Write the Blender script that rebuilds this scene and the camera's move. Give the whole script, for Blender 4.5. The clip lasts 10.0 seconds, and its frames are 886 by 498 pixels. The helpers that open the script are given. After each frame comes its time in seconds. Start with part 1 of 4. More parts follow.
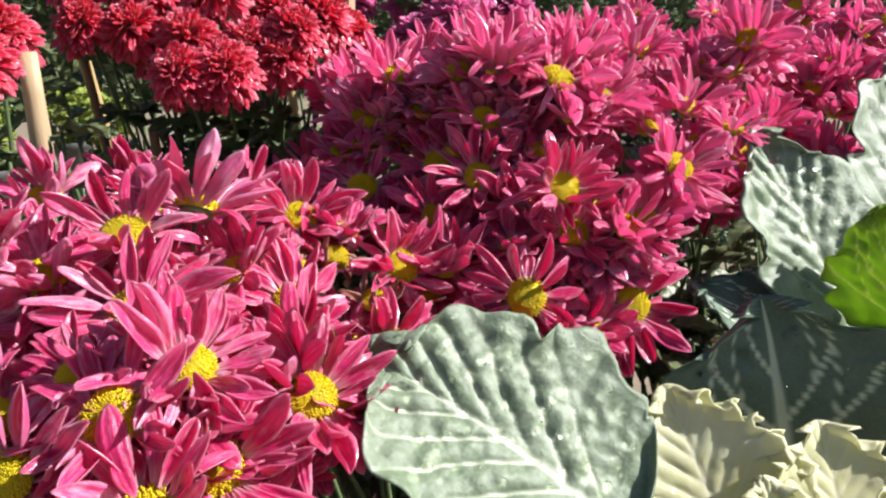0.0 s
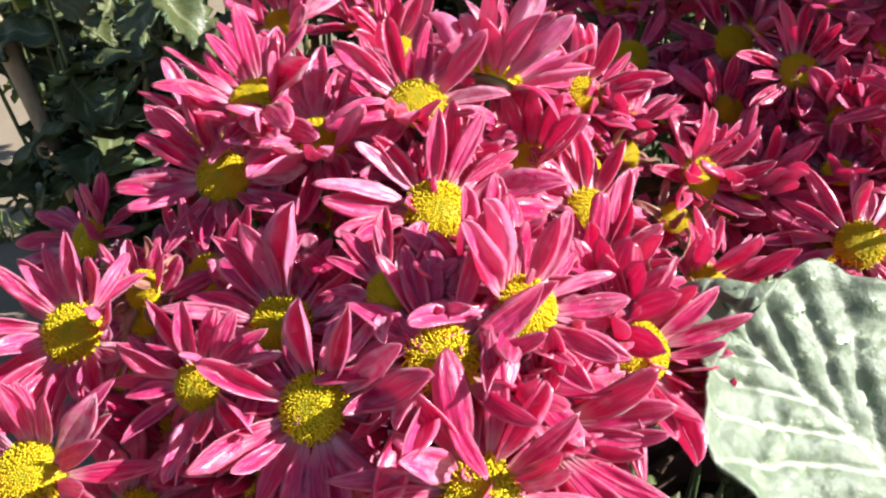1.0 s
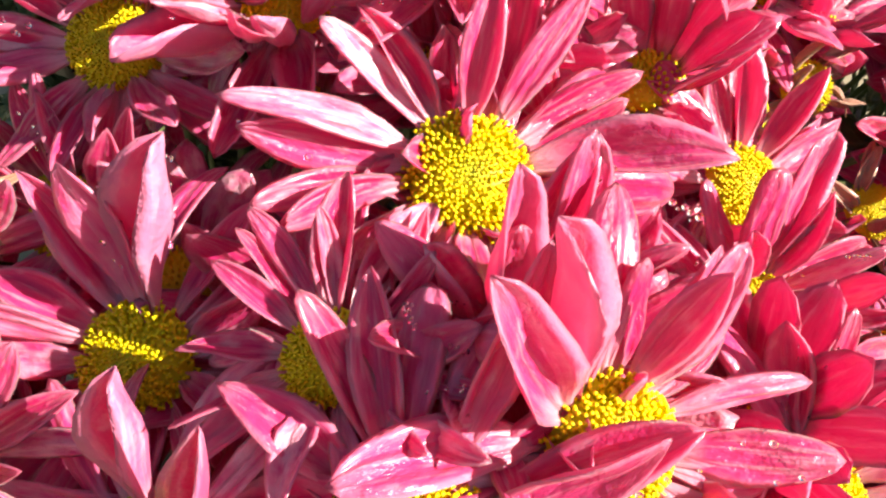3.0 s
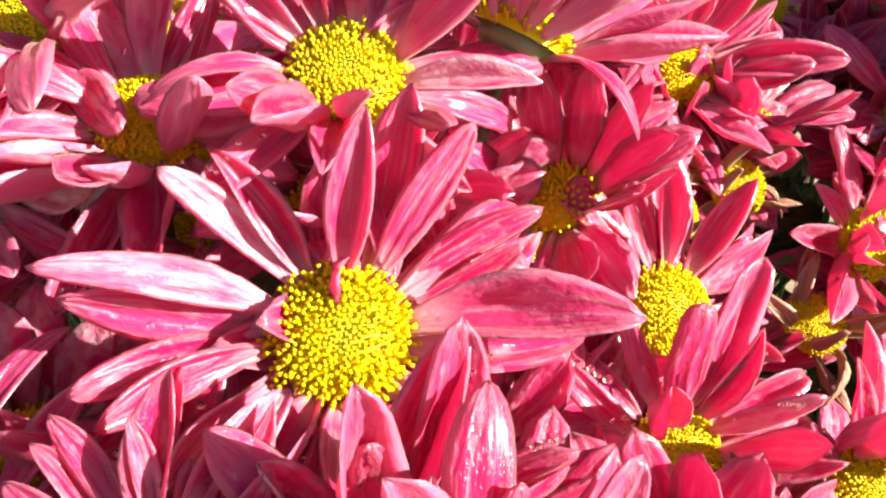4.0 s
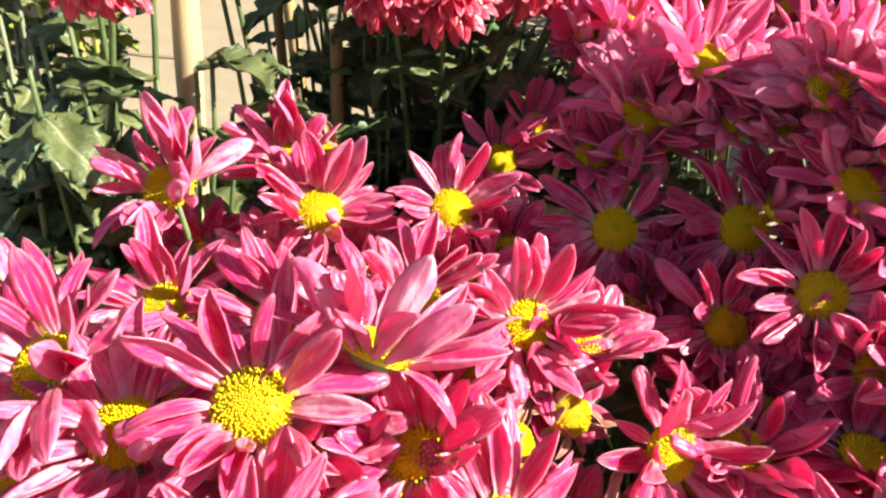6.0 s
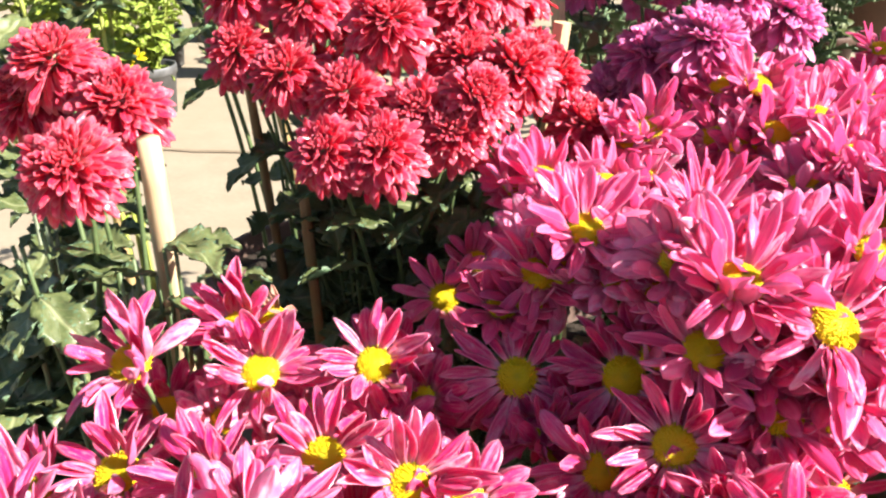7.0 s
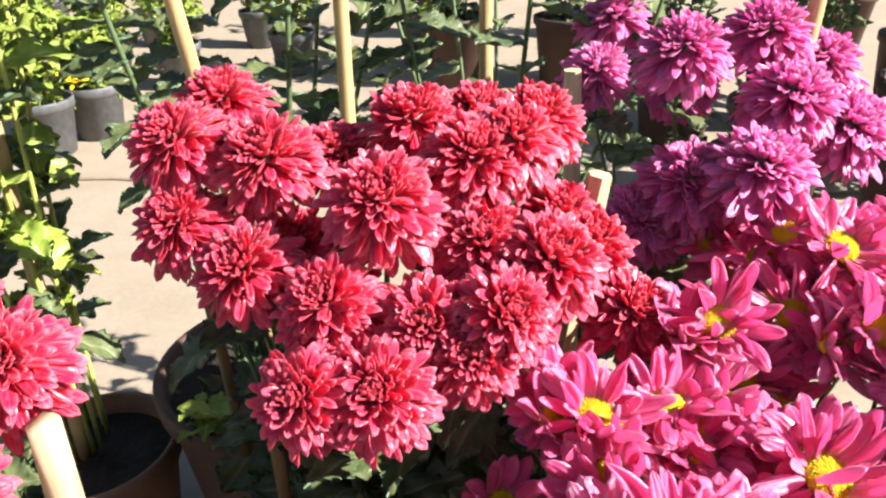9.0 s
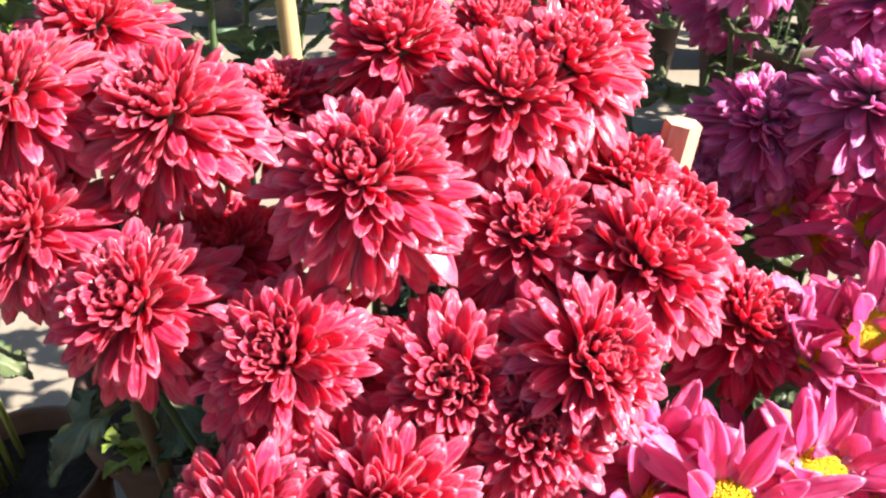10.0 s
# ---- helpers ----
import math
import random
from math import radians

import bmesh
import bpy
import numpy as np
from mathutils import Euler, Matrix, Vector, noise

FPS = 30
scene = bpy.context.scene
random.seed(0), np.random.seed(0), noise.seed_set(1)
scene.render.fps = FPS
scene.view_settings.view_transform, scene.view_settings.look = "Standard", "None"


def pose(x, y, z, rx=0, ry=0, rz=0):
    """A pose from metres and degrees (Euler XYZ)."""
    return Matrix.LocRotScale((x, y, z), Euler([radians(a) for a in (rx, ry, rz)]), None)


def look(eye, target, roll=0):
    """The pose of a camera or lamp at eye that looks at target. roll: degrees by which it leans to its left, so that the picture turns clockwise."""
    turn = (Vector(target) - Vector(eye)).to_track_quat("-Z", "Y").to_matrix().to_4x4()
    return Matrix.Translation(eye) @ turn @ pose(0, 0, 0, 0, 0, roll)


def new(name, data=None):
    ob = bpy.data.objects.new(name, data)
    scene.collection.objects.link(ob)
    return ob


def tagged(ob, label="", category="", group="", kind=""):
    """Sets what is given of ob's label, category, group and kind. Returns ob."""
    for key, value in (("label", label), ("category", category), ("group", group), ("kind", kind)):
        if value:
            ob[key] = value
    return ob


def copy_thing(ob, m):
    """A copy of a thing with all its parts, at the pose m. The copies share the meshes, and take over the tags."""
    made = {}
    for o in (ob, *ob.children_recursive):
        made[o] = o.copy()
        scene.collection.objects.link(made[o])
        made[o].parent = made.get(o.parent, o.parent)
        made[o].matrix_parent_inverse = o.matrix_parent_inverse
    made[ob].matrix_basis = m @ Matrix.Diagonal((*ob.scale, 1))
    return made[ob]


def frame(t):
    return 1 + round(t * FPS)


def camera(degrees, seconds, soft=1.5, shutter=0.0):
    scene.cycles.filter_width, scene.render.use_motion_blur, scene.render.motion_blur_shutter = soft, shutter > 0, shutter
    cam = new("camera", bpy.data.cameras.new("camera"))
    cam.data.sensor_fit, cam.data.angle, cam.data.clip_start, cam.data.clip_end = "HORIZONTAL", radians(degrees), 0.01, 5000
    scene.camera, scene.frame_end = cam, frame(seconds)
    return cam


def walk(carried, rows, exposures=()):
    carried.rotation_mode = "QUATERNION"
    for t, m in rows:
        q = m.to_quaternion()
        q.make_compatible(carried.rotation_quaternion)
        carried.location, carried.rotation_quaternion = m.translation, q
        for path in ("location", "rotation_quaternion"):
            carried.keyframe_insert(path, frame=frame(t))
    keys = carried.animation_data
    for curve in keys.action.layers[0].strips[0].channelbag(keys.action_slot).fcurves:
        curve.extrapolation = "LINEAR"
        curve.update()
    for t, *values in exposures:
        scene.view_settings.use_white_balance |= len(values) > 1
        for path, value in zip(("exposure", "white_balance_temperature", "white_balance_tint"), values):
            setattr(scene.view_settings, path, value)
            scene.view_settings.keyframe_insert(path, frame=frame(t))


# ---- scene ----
cam = camera(63.0, 10.0, soft=2.3)
PATH = [
    (0, (0.0380, 0.0375, 0.6727), (-0.0455, 1.9475, 0.0880), -4.20),
    (0.2, (0.0112, 0.0477, 0.6779), (-0.1384, 1.9317, 0.0289), -3.80),
    (0.5, (-0.0342, 0.0636, 0.6972), (-0.2362, 1.8716, -0.1338), -2.00),
    (0.6, (-0.0450, 0.0747, 0.6954), (-0.2559, 1.8609, -0.1793), -1.19),
    (1, (-0.0705, 0.1053, 0.6816), (-0.4003, 1.8061, -0.3178), 1.83),
    (1.5, (-0.0849, 0.1525, 0.6770), (-0.5171, 1.7416, -0.4579), 6.32),
    (2, (-0.0855, 0.1904, 0.6585), (-0.5039, 1.6955, -0.5903), 7.42),
    (3.5, (-0.0928, 0.2475, 0.6371), (-0.4943, 1.7022, -0.6753), 7.86),
    (4, (-0.0846, 0.2641, 0.6449), (-0.4521, 1.8126, -0.5663), 7.64),
    (4.5, (-0.0805, 0.2724, 0.6609), (-0.3928, 1.8466, -0.5325), 8.34),
    (5, (-0.0779, 0.2619, 0.6719), (-0.4085, 1.8513, -0.4962), 7.44),
    (5.5, (-0.0719, 0.2518, 0.6963), (-0.4173, 1.8903, -0.3973), 6.35),
    (6.8, (0.0205, 0.2460, 0.8053), (-0.5863, 1.9072, -0.1287), -0.83),
    (7, (0.0342, 0.2485, 0.8172), (-0.5786, 1.9252, -0.0846), -1.40),
    (7.5, (0.0415, 0.2804, 0.8407), (-0.5219, 1.9873, -0.0364), -1.15),
    (8, (0.0245, 0.3261, 0.8488), (-0.5471, 2.0263, -0.0357), -1.43),
    (8.5, (-0.0062, 0.3417, 0.8771), (-0.6674, 2.0126, -0.0009), -1.47),
    (9, (-0.0530, 0.4180, 0.8910), (-0.5624, 2.1082, -0.0491), -1.00),
    (9.5, (-0.1145, 0.5033, 0.8602), (-0.5171, 2.1699, -0.1696), -1.65),
    (10, (-0.1212, 0.5536, 0.8345), (-0.4812, 2.2119, -0.2240), -1.67),
]
EXPOSURES = [(0.0, 0.97, 6200, 12), (0.5, 1.02, 6150, 13), (1.5, 1.43, 6450, 11), (2.2, 1.54, 6700, 8), (3.5, 1.64, 7450, 3), (5.5, 1.70, 7400, 5), (7.0, 2.02, 6600, 10), (8.5, 1.85, 6350, 12), (10.0, 1.98, 6200, 13)]
walk(cam, [(t, look(eye, target, roll)) for t, eye, target, roll in PATH], EXPOSURES)

# ---------------------------------------------------------------- light
world = bpy.data.worlds.new("sky")
scene.world = world
world.use_nodes = True
sky = world.node_tree.nodes.new("ShaderNodeTexSky")
sky.sky_type, sky.sun_disc = "NISHITA", False
SUN_FROM = Vector((0.80, 0.03, 0.57)).normalized()
sky.sun_elevation = math.asin(SUN_FROM.z)
sky.sun_rotation = math.atan2(SUN_FROM.x, SUN_FROM.y)
background = world.node_tree.nodes["Background"]
background.inputs["Strength"].default_value = 0.05
world.node_tree.links.new(sky.outputs["Color"], background.inputs["Color"])
sun = new("sun", bpy.data.lights.new("sun", "SUN"))
sun.data.energy, sun.data.angle, sun.data.color = 5.0, radians(0.5), (1.0, 0.955, 0.89)
sun.matrix_world = look(SUN_FROM * 8, (0, 0, 0))

# ---------------------------------------------------------------- materials


class Nodes:
    """A short hand for node materials."""

    def __init__(self, name):
        self.material = bpy.data.materials.new(name)
        self.material.use_nodes = True
        self.tree = self.material.node_tree
        self.shader = self.tree.nodes["Principled BSDF"]
        self.output = self.tree.nodes["Material Output"]

    def add(self, kind, operation="", data_type="", attribute_name=""):
        node = self.tree.nodes.new(kind)
        if operation:
            node.operation = operation
        if data_type:
            node.data_type = data_type
        if attribute_name:
            node.attribute_name = attribute_name
        return node

    def link(self, a, b):
        self.tree.links.new(a, b)

    def put(self, socket, value):
        if isinstance(value, bpy.types.NodeSocket):
            self.link(value, socket)
        else:
            socket.default_value = value

    def math(self, operation, a, b=0.0, c=0.0):
        node = self.add("ShaderNodeMath", operation=operation)
        for socket, value in zip(node.inputs, (a, b, c)):
            self.put(socket, value)
        return node.outputs[0]

    def ramp(self, value, low, high, to_low=0.0, to_high=1.0):
        node = self.add("ShaderNodeMapRange")
        for socket, v in zip(node.inputs, (value, low, high, to_low, to_high)):
            self.put(socket, v)
        return node.outputs[0]

    def mix(self, factor, a, b):
        node = self.add("ShaderNodeMix", data_type="RGBA")
        self.put(node.inputs["Factor"], factor)
        for key, value in (("A", a), ("B", b)):
            socket = [i for i in node.inputs if i.name == key and i.type == "RGBA"][0]
            self.put(socket, value if isinstance(value, bpy.types.NodeSocket) else (*value, 1.0))
        return [o for o in node.outputs if o.type == "RGBA"][0]

    def noise(self, vector, scale, detail=3.0, roughness=0.55):
        node = self.add("ShaderNodeTexNoise")
        if vector is not None:
            self.link(vector, node.inputs["Vector"])
        node.inputs["Scale"].default_value = scale
        node.inputs["Detail"].default_value = detail
        node.inputs["Roughness"].default_value = roughness
        return node.outputs["Fac"]

    def vector(self, x, y, z):
        node = self.add("ShaderNodeCombineXYZ")
        for socket, value in zip(node.inputs, (x, y, z)):
            self.put(socket, value)
        return node.outputs[0]

    def bump(self, height, strength, distance):
        node = self.add("ShaderNodeBump")
        node.inputs["Strength"].default_value = strength
        node.inputs["Distance"].default_value = distance
        self.link(height, node.inputs["Height"])
        self.link(node.outputs[0], self.shader.inputs["Normal"])
        return node.outputs[0]

    def uv(self):
        node = self.add("ShaderNodeSeparateXYZ")
        self.link(self.add("ShaderNodeUVMap").outputs[0], node.inputs[0])
        return node.outputs[0], node.outputs[1]

    def chance(self):
        return self.add("ShaderNodeObjectInfo").outputs["Random"]

    def place(self):
        return self.add("ShaderNodeTexCoord").outputs["Object"]

    def set(self, colour=None, rough=0.5, specular=0.5, **more):
        if colour is not None:
            self.put(self.shader.inputs["Base Color"], colour if isinstance(colour, bpy.types.NodeSocket) else (*colour, 1.0))
        self.put(self.shader.inputs["Roughness"], rough)
        self.put(self.shader.inputs["Specular IOR Level"], specular)
        return self

    def thin(self, colour, amount, normal=None):
        """Lets part of the light through, as petals and leaves do."""
        glow = self.add("ShaderNodeBsdfTranslucent")
        self.put(glow.inputs["Color"], colour if isinstance(colour, bpy.types.NodeSocket) else (*colour, 1.0))
        both = self.add("ShaderNodeMixShader")
        both.inputs[0].default_value = amount
        self.link(self.shader.outputs[0], both.inputs[1])
        self.link(glow.outputs[0], both.inputs[2])
        self.link(both.outputs[0], self.output.inputs["Surface"])
        return self


def petal_material(name, deep, second, pale, edge=0.35, foot=0.85, streak=0.4, rough=0.36, through_light=0.28, glow=None, tip=0.0, coat=0.2, wash=0.0):
    n = Nodes(name)
    u, v = n.uv()
    chance = n.chance()
    main = n.mix(n.ramp(chance, 0.0, 1.0), deep, second)
    side = n.math("ABSOLUTE", n.math("SUBTRACT", v, 0.5))
    rim = n.math("MULTIPLY", n.ramp(side, 0.36, 0.5), edge)
    base = n.ramp(u, 0.0, 0.26, foot, 0.0)
    grain = n.noise(n.vector(n.math("MULTIPLY", u, 2.6), n.math("MULTIPLY", v, 9.0), n.math("MULTIPLY", chance, 40.0)), 1.0, 4.0)
    # Pale streaks and blotches: petal marking, strengthened to paint in white highlights.
    lines = n.math("MULTIPLY", n.ramp(grain, 0.54, 0.78), streak)
    end = n.math("MULTIPLY", n.ramp(n.math("ADD", u, n.math("MULTIPLY", grain, 0.3)), 0.85, 1.2), tip)
    spots = n.noise(n.vector(n.math("MULTIPLY", u, 5.0), n.math("MULTIPLY", v, 3.0), n.math("MULTIPLY", chance, 90.0)), 1.0, 3.0)
    blotch = n.math("MULTIPLY", n.ramp(spots, 0.58, 0.76), streak * 0.7)
    # Some petals are paler; the wash also paints a whitish sheen on them.
    pale_and_sheen = n.math("MULTIPLY", n.math("MULTIPLY", n.ramp(chance, 0.76, 0.95), n.ramp(spots, 0.38, 0.62)), wash)
    amount = n.math("MAXIMUM", n.math("MAXIMUM", n.math("MAXIMUM", rim, n.math("MAXIMUM", end, pale_and_sheen)), base), n.math("MAXIMUM", lines, blotch))
    colour = n.mix(amount, main, pale)
    n.set(colour, n.ramp(grain, 0.3, 0.7, rough - 0.06, rough + 0.1), 0.45)
    n.shader.inputs["Coat Weight"].default_value = coat
    n.shader.inputs["Coat Roughness"].default_value = 0.22
    n.shader.inputs["Sheen Weight"].default_value = 0.18
    n.shader.inputs["Sheen Roughness"].default_value = 0.4
    ribs = n.math("SINE", n.math("MULTIPLY", v, 18.8))
    crumple = n.noise(n.vector(n.math("MULTIPLY", u, 7.0), n.math("MULTIPLY", v, 4.0), n.math("MULTIPLY", chance, 60.0)), 1.0, 4.0, 0.6)
    n.bump(n.math("ADD", n.math("ADD", n.math("MULTIPLY", ribs, 0.4), n.math("MULTIPLY", grain, 0.8)), n.math("MULTIPLY", crumple, 2.6)), 0.65, 0.0007)
    return n.thin(glow or colour, through_light).material


PINK = petal_material("pink_petal", (0.57, 0.014, 0.135), (0.68, 0.070, 0.260), (0.97, 0.82, 0.91), 0.30, 0.95, 0.52, 0.27, 0.42, (0.93, 0.055, 0.26), 0.28, 0.45, 0.65)
PINK_BACK = petal_material("pink_petal_underside", (0.68, 0.10, 0.31), (0.78, 0.23, 0.45), (0.96, 0.84, 0.91), 0.18, 0.85, 0.65, 0.32, 0.44, (0.96, 0.20, 0.42), 0.25, 0.15, 0.5)
# Lilac-pink, made paler than PINK to paint sunlight onto the rear blooms.
LILAC_LIT = petal_material("lit_lilac_pink_petal", (0.76, 0.070, 0.240), (0.83, 0.185, 0.400), (0.95, 0.78, 0.89), 0.20, 0.88, 0.52, 0.30, 0.54, (0.96, 0.17, 0.42), 0.28, 0.3, 0.75)
LILAC_LIT_BACK = petal_material("lit_lilac_pink_underside", (0.72, 0.24, 0.44), (0.80, 0.40, 0.60), (0.95, 0.84, 0.92), 0.3, 0.85, 0.7, 0.32, 0.52, (0.97, 0.50, 0.68), 0.25, 0.15, 0.4)
RED = petal_material("red_petal", (0.67, 0.018, 0.080), (0.73, 0.040, 0.125), (0.96, 0.58, 0.69), 0.24, 0.0, 0.28, 0.30, 0.45, (0.94, 0.026, 0.105), 0.46, 0.38)
RED_BACK = petal_material("red_petal_underside", (0.76, 0.028, 0.070), (0.78, 0.060, 0.12), (0.95, 0.50, 0.60), 0.22, 0.0, 0.28, 0.30, 0.52, (0.97, 0.10, 0.20), 0.3, 0.25)
PURPLE = petal_material("purple_petal", (0.76, 0.160, 0.430), (0.76, 0.215, 0.50), (0.94, 0.70, 0.86), 0.34, 0.0, 0.36, 0.32, 0.54, (0.92, 0.17, 0.51), 0.5, 0.25)
PURPLE_BACK = petal_material("purple_petal_underside", (0.72, 0.20, 0.44), (0.78, 0.32, 0.54), (0.90, 0.64, 0.82), 0.3, 0.0, 0.45, 0.34, 0.56, (0.95, 0.40, 0.68), 0.4, 0.2)
DRY = petal_material("withered_petal", (0.30, 0.09, 0.07), (0.38, 0.17, 0.11), (0.55, 0.36, 0.26), 0.4, 0.3, 0.5, 0.6, 0.1)


def disc_material():
    n = Nodes("yellow_florets")
    u, v = n.uv()
    chance = n.chance()
    fresh = n.mix(chance, (0.84, 0.68, 0.012), (0.74, 0.58, 0.02))
    foot = n.mix(n.ramp(v, 0.0, 0.55), (0.72, 0.57, 0.012), fresh)
    heart = n.mix(n.ramp(u, 0.0, 0.32, 0.75, 0.0), foot, (0.50, 0.50, 0.03))
    n.set(heart, 0.5, 0.3)
    return n.thin(heart, 0.12).material


DISC = disc_material()


def leaf_material(name, dark, light, vein, rough=0.42, through_light=0.18):
    n = Nodes(name)
    u, v = n.uv()
    chance = n.chance()
    side = n.math("ABSOLUTE", n.math("SUBTRACT", v, 0.5))
    middle = n.ramp(side, 0.0, 0.06, 0.8, 0.0)
    slant = n.math("SUBTRACT", n.math("MULTIPLY", u, 6.0), n.math("MULTIPLY", side, 5.0))
    lateral = n.ramp(n.math("ABSOLUTE", n.math("SINE", n.math("MULTIPLY", slant, 3.1416))), 0.0, 0.16, 0.45, 0.0)
    grain = n.noise(n.vector(n.math("MULTIPLY", u, 9.0), n.math("MULTIPLY", v, 7.0), n.math("MULTIPLY", chance, 30.0)), 1.0, 4.0)
    base = n.mix(n.math("ADD", n.math("MULTIPLY", chance, 0.5), n.math("MULTIPLY", n.ramp(grain, 0.3, 0.7), 0.5)), dark, light)
    colour = n.mix(n.math("MAXIMUM", middle, lateral), base, vein)
    n.set(colour, n.ramp(grain, 0.3, 0.7, rough - 0.05, rough + 0.1), 0.5)
    n.bump(n.math("SUBTRACT", n.math("MULTIPLY", grain, 0.6), n.math("MAXIMUM", middle, lateral)), 0.6, 0.0012)
    return n.thin(colour, through_light).material


LEAF = leaf_material("leaf_green", (0.052, 0.074, 0.022), (0.175, 0.200, 0.078), (0.27, 0.29, 0.15), 0.38, 0.24)
LEAF_BACK = leaf_material("leaf_underside", (0.07, 0.13, 0.06), (0.12, 0.18, 0.10), (0.18, 0.24, 0.13), 0.55)
LEAF_LIME = leaf_material("leaf_lime", (0.20, 0.30, 0.03), (0.40, 0.46, 0.08), (0.5, 0.55, 0.2), 0.45, 0.3)


def plain(name, a, b, rough, scale, bump=0.3, depth=0.002, specular=0.4, stain=None):
    n = Nodes(name)
    place = n.place()
    fine = n.noise(place, scale, 6.0, 0.65)
    wide = n.noise(place, scale * 0.13, 4.0)
    colour = n.mix(n.ramp(n.math("ADD", n.math("MULTIPLY", fine, 0.5), n.math("MULTIPLY", wide, 0.5)), 0.35, 0.65), a, b)
    if stain:
        colour = n.mix(n.math("MULTIPLY", n.ramp(n.noise(place, scale * 0.05, 5.0, 0.7), 0.52, 0.68), 0.7), colour, stain)
    n.set(colour, n.ramp(fine, 0.3, 0.7, rough - 0.08, rough + 0.08), specular)
    n.bump(fine, bump, depth)
    return n.material


CONCRETE = plain("dusty_concrete", (0.235, 0.188, 0.130), (0.290, 0.238, 0.170), 0.85, 60.0, 0.35, 0.003, 0.3, (0.235, 0.185, 0.125))
JOINT = plain("joint_dark", (0.16, 0.12, 0.08), (0.24, 0.19, 0.13), 0.95, 80.0, 0.5, 0.004, 0.2)
CLAY = plain("weathered_clay", (0.060, 0.030, 0.020), (0.095, 0.050, 0.034), 0.7, 45.0, 0.5, 0.002, 0.35, (0.04, 0.03, 0.025))
TERRACOTTA = plain("terracotta", (0.15, 0.075, 0.045), (0.22, 0.12, 0.075), 0.75, 45.0, 0.5, 0.002, 0.35, (0.2, 0.12, 0.08))
BLACK_PLASTIC = plain("dusty_black_plastic", (0.05, 0.05, 0.05), (0.12, 0.12, 0.12), 0.55, 50.0, 0.2, 0.001, 0.5)
SOIL = plain("damp_soil", (0.022, 0.016, 0.011), (0.05, 0.036, 0.025), 0.9, 160.0, 1.0, 0.006, 0.3)
STEM = plain("green_stem", (0.060, 0.095, 0.034), (0.11, 0.15, 0.06), 0.5, 150.0, 0.3, 0.0006)
STEM_GREY = plain("grey_green_stem", (0.10, 0.13, 0.07), (0.17, 0.18, 0.11), 0.55, 150.0, 0.3, 0.0006)
STEM_YELLOW = plain("yellow_green_stem", (0.30, 0.36, 0.06), (0.42, 0.44, 0.12), 0.5, 150.0, 0.3, 0.0006)
HEDGE = plain("far_hedge", (0.03, 0.05, 0.02), (0.08, 0.11, 0.04), 0.9, 9.0, 1.0, 0.1, 0.2)


def wood_material(name, a, b):
    n = Nodes(name)
    split = n.add("ShaderNodeSeparateXYZ")
    n.link(n.place(), split.inputs[0])
    grain = n.noise(n.vector(n.math("MULTIPLY", split.outputs[0], 260.0), n.math("MULTIPLY", split.outputs[1], 260.0), n.math("MULTIPLY", split.outputs[2], 7.0)), 1.0, 5.0, 0.6)
    n.set(n.mix(n.ramp(grain, 0.3, 0.7), a, b), 0.6, 0.35)
    n.bump(grain, 0.5, 0.0008)
    return n.material


# Brown cane, its colour darkened to stand in for shade under the red heads.
SHADED_CANE = wood_material("shaded_brown_cane", (0.17, 0.098, 0.042), (0.26, 0.158, 0.070))
GREY_CANE = wood_material("grey_weathered_cane", (0.22, 0.17, 0.11), (0.33, 0.27, 0.18))
BAMBOO = wood_material("pale_bamboo", (0.36, 0.23, 0.09), (0.50, 0.36, 0.17))
TIMBER = wood_material("pale_sawn_wood", (0.40, 0.28, 0.155), (0.52, 0.40, 0.25))


def kale_material(name, blade, blade2, vein, bloom, rough, through_light, relief=0.4):
    n = Nodes(name)
    mask = n.add("ShaderNodeAttribute", attribute_name="vein").outputs["Fac"]
    place = n.place()
    fine = n.noise(place, 420.0, 5.0, 0.65)
    wide = n.noise(place, 45.0, 4.0)
    base = n.mix(n.ramp(wide, 0.35, 0.65), blade, blade2)
    frosted = n.mix(n.math("MULTIPLY", n.ramp(fine, 0.35, 0.7), 0.4), base, bloom)
    colour = n.mix(n.ramp(mask, 0.15, 0.65, 0.0, 0.9), frosted, vein)
    n.set(colour, rough, 0.4)
    n.bump(n.math("ADD", fine, n.math("MULTIPLY", wide, 1.5)), relief, 0.0016)
    return n.thin(colour, through_light).material


KALE_GREY = kale_material("kale_glaucous", (0.145, 0.20, 0.105), (0.215, 0.265, 0.175), (0.50, 0.55, 0.41), (0.34, 0.38, 0.32), 0.36, 0.14, 0.45)
# Blue-green blade, coloured darker to carry the shade on these leaves.
KALE_DARK = kale_material("kale_shaded_blue_green", (0.085, 0.140, 0.090), (0.125, 0.185, 0.125), (0.62, 0.70, 0.50), (0.20, 0.26, 0.20), 0.45, 0.15, 0.25)
KALE_CREAM = kale_material("kale_cream", (0.72, 0.72, 0.40), (0.80, 0.78, 0.54), (0.86, 0.84, 0.64), (0.80, 0.78, 0.52), 0.5, 0.42, 0.14)
KALE_LIME = kale_material("kale_lime", (0.30, 0.48, 0.04), (0.42, 0.58, 0.06), (0.62, 0.68, 0.25), (0.42, 0.56, 0.12), 0.45, 0.6)

water = Nodes("water_drop")
water.set((1.0, 1.0, 1.0), 0.02, 0.5)
water.shader.inputs["Transmission Weight"].default_value = 1.0
water.shader.inputs["IOR"].default_value = 1.33
WATER = water.material

# ---------------------------------------------------------------- mesh helpers


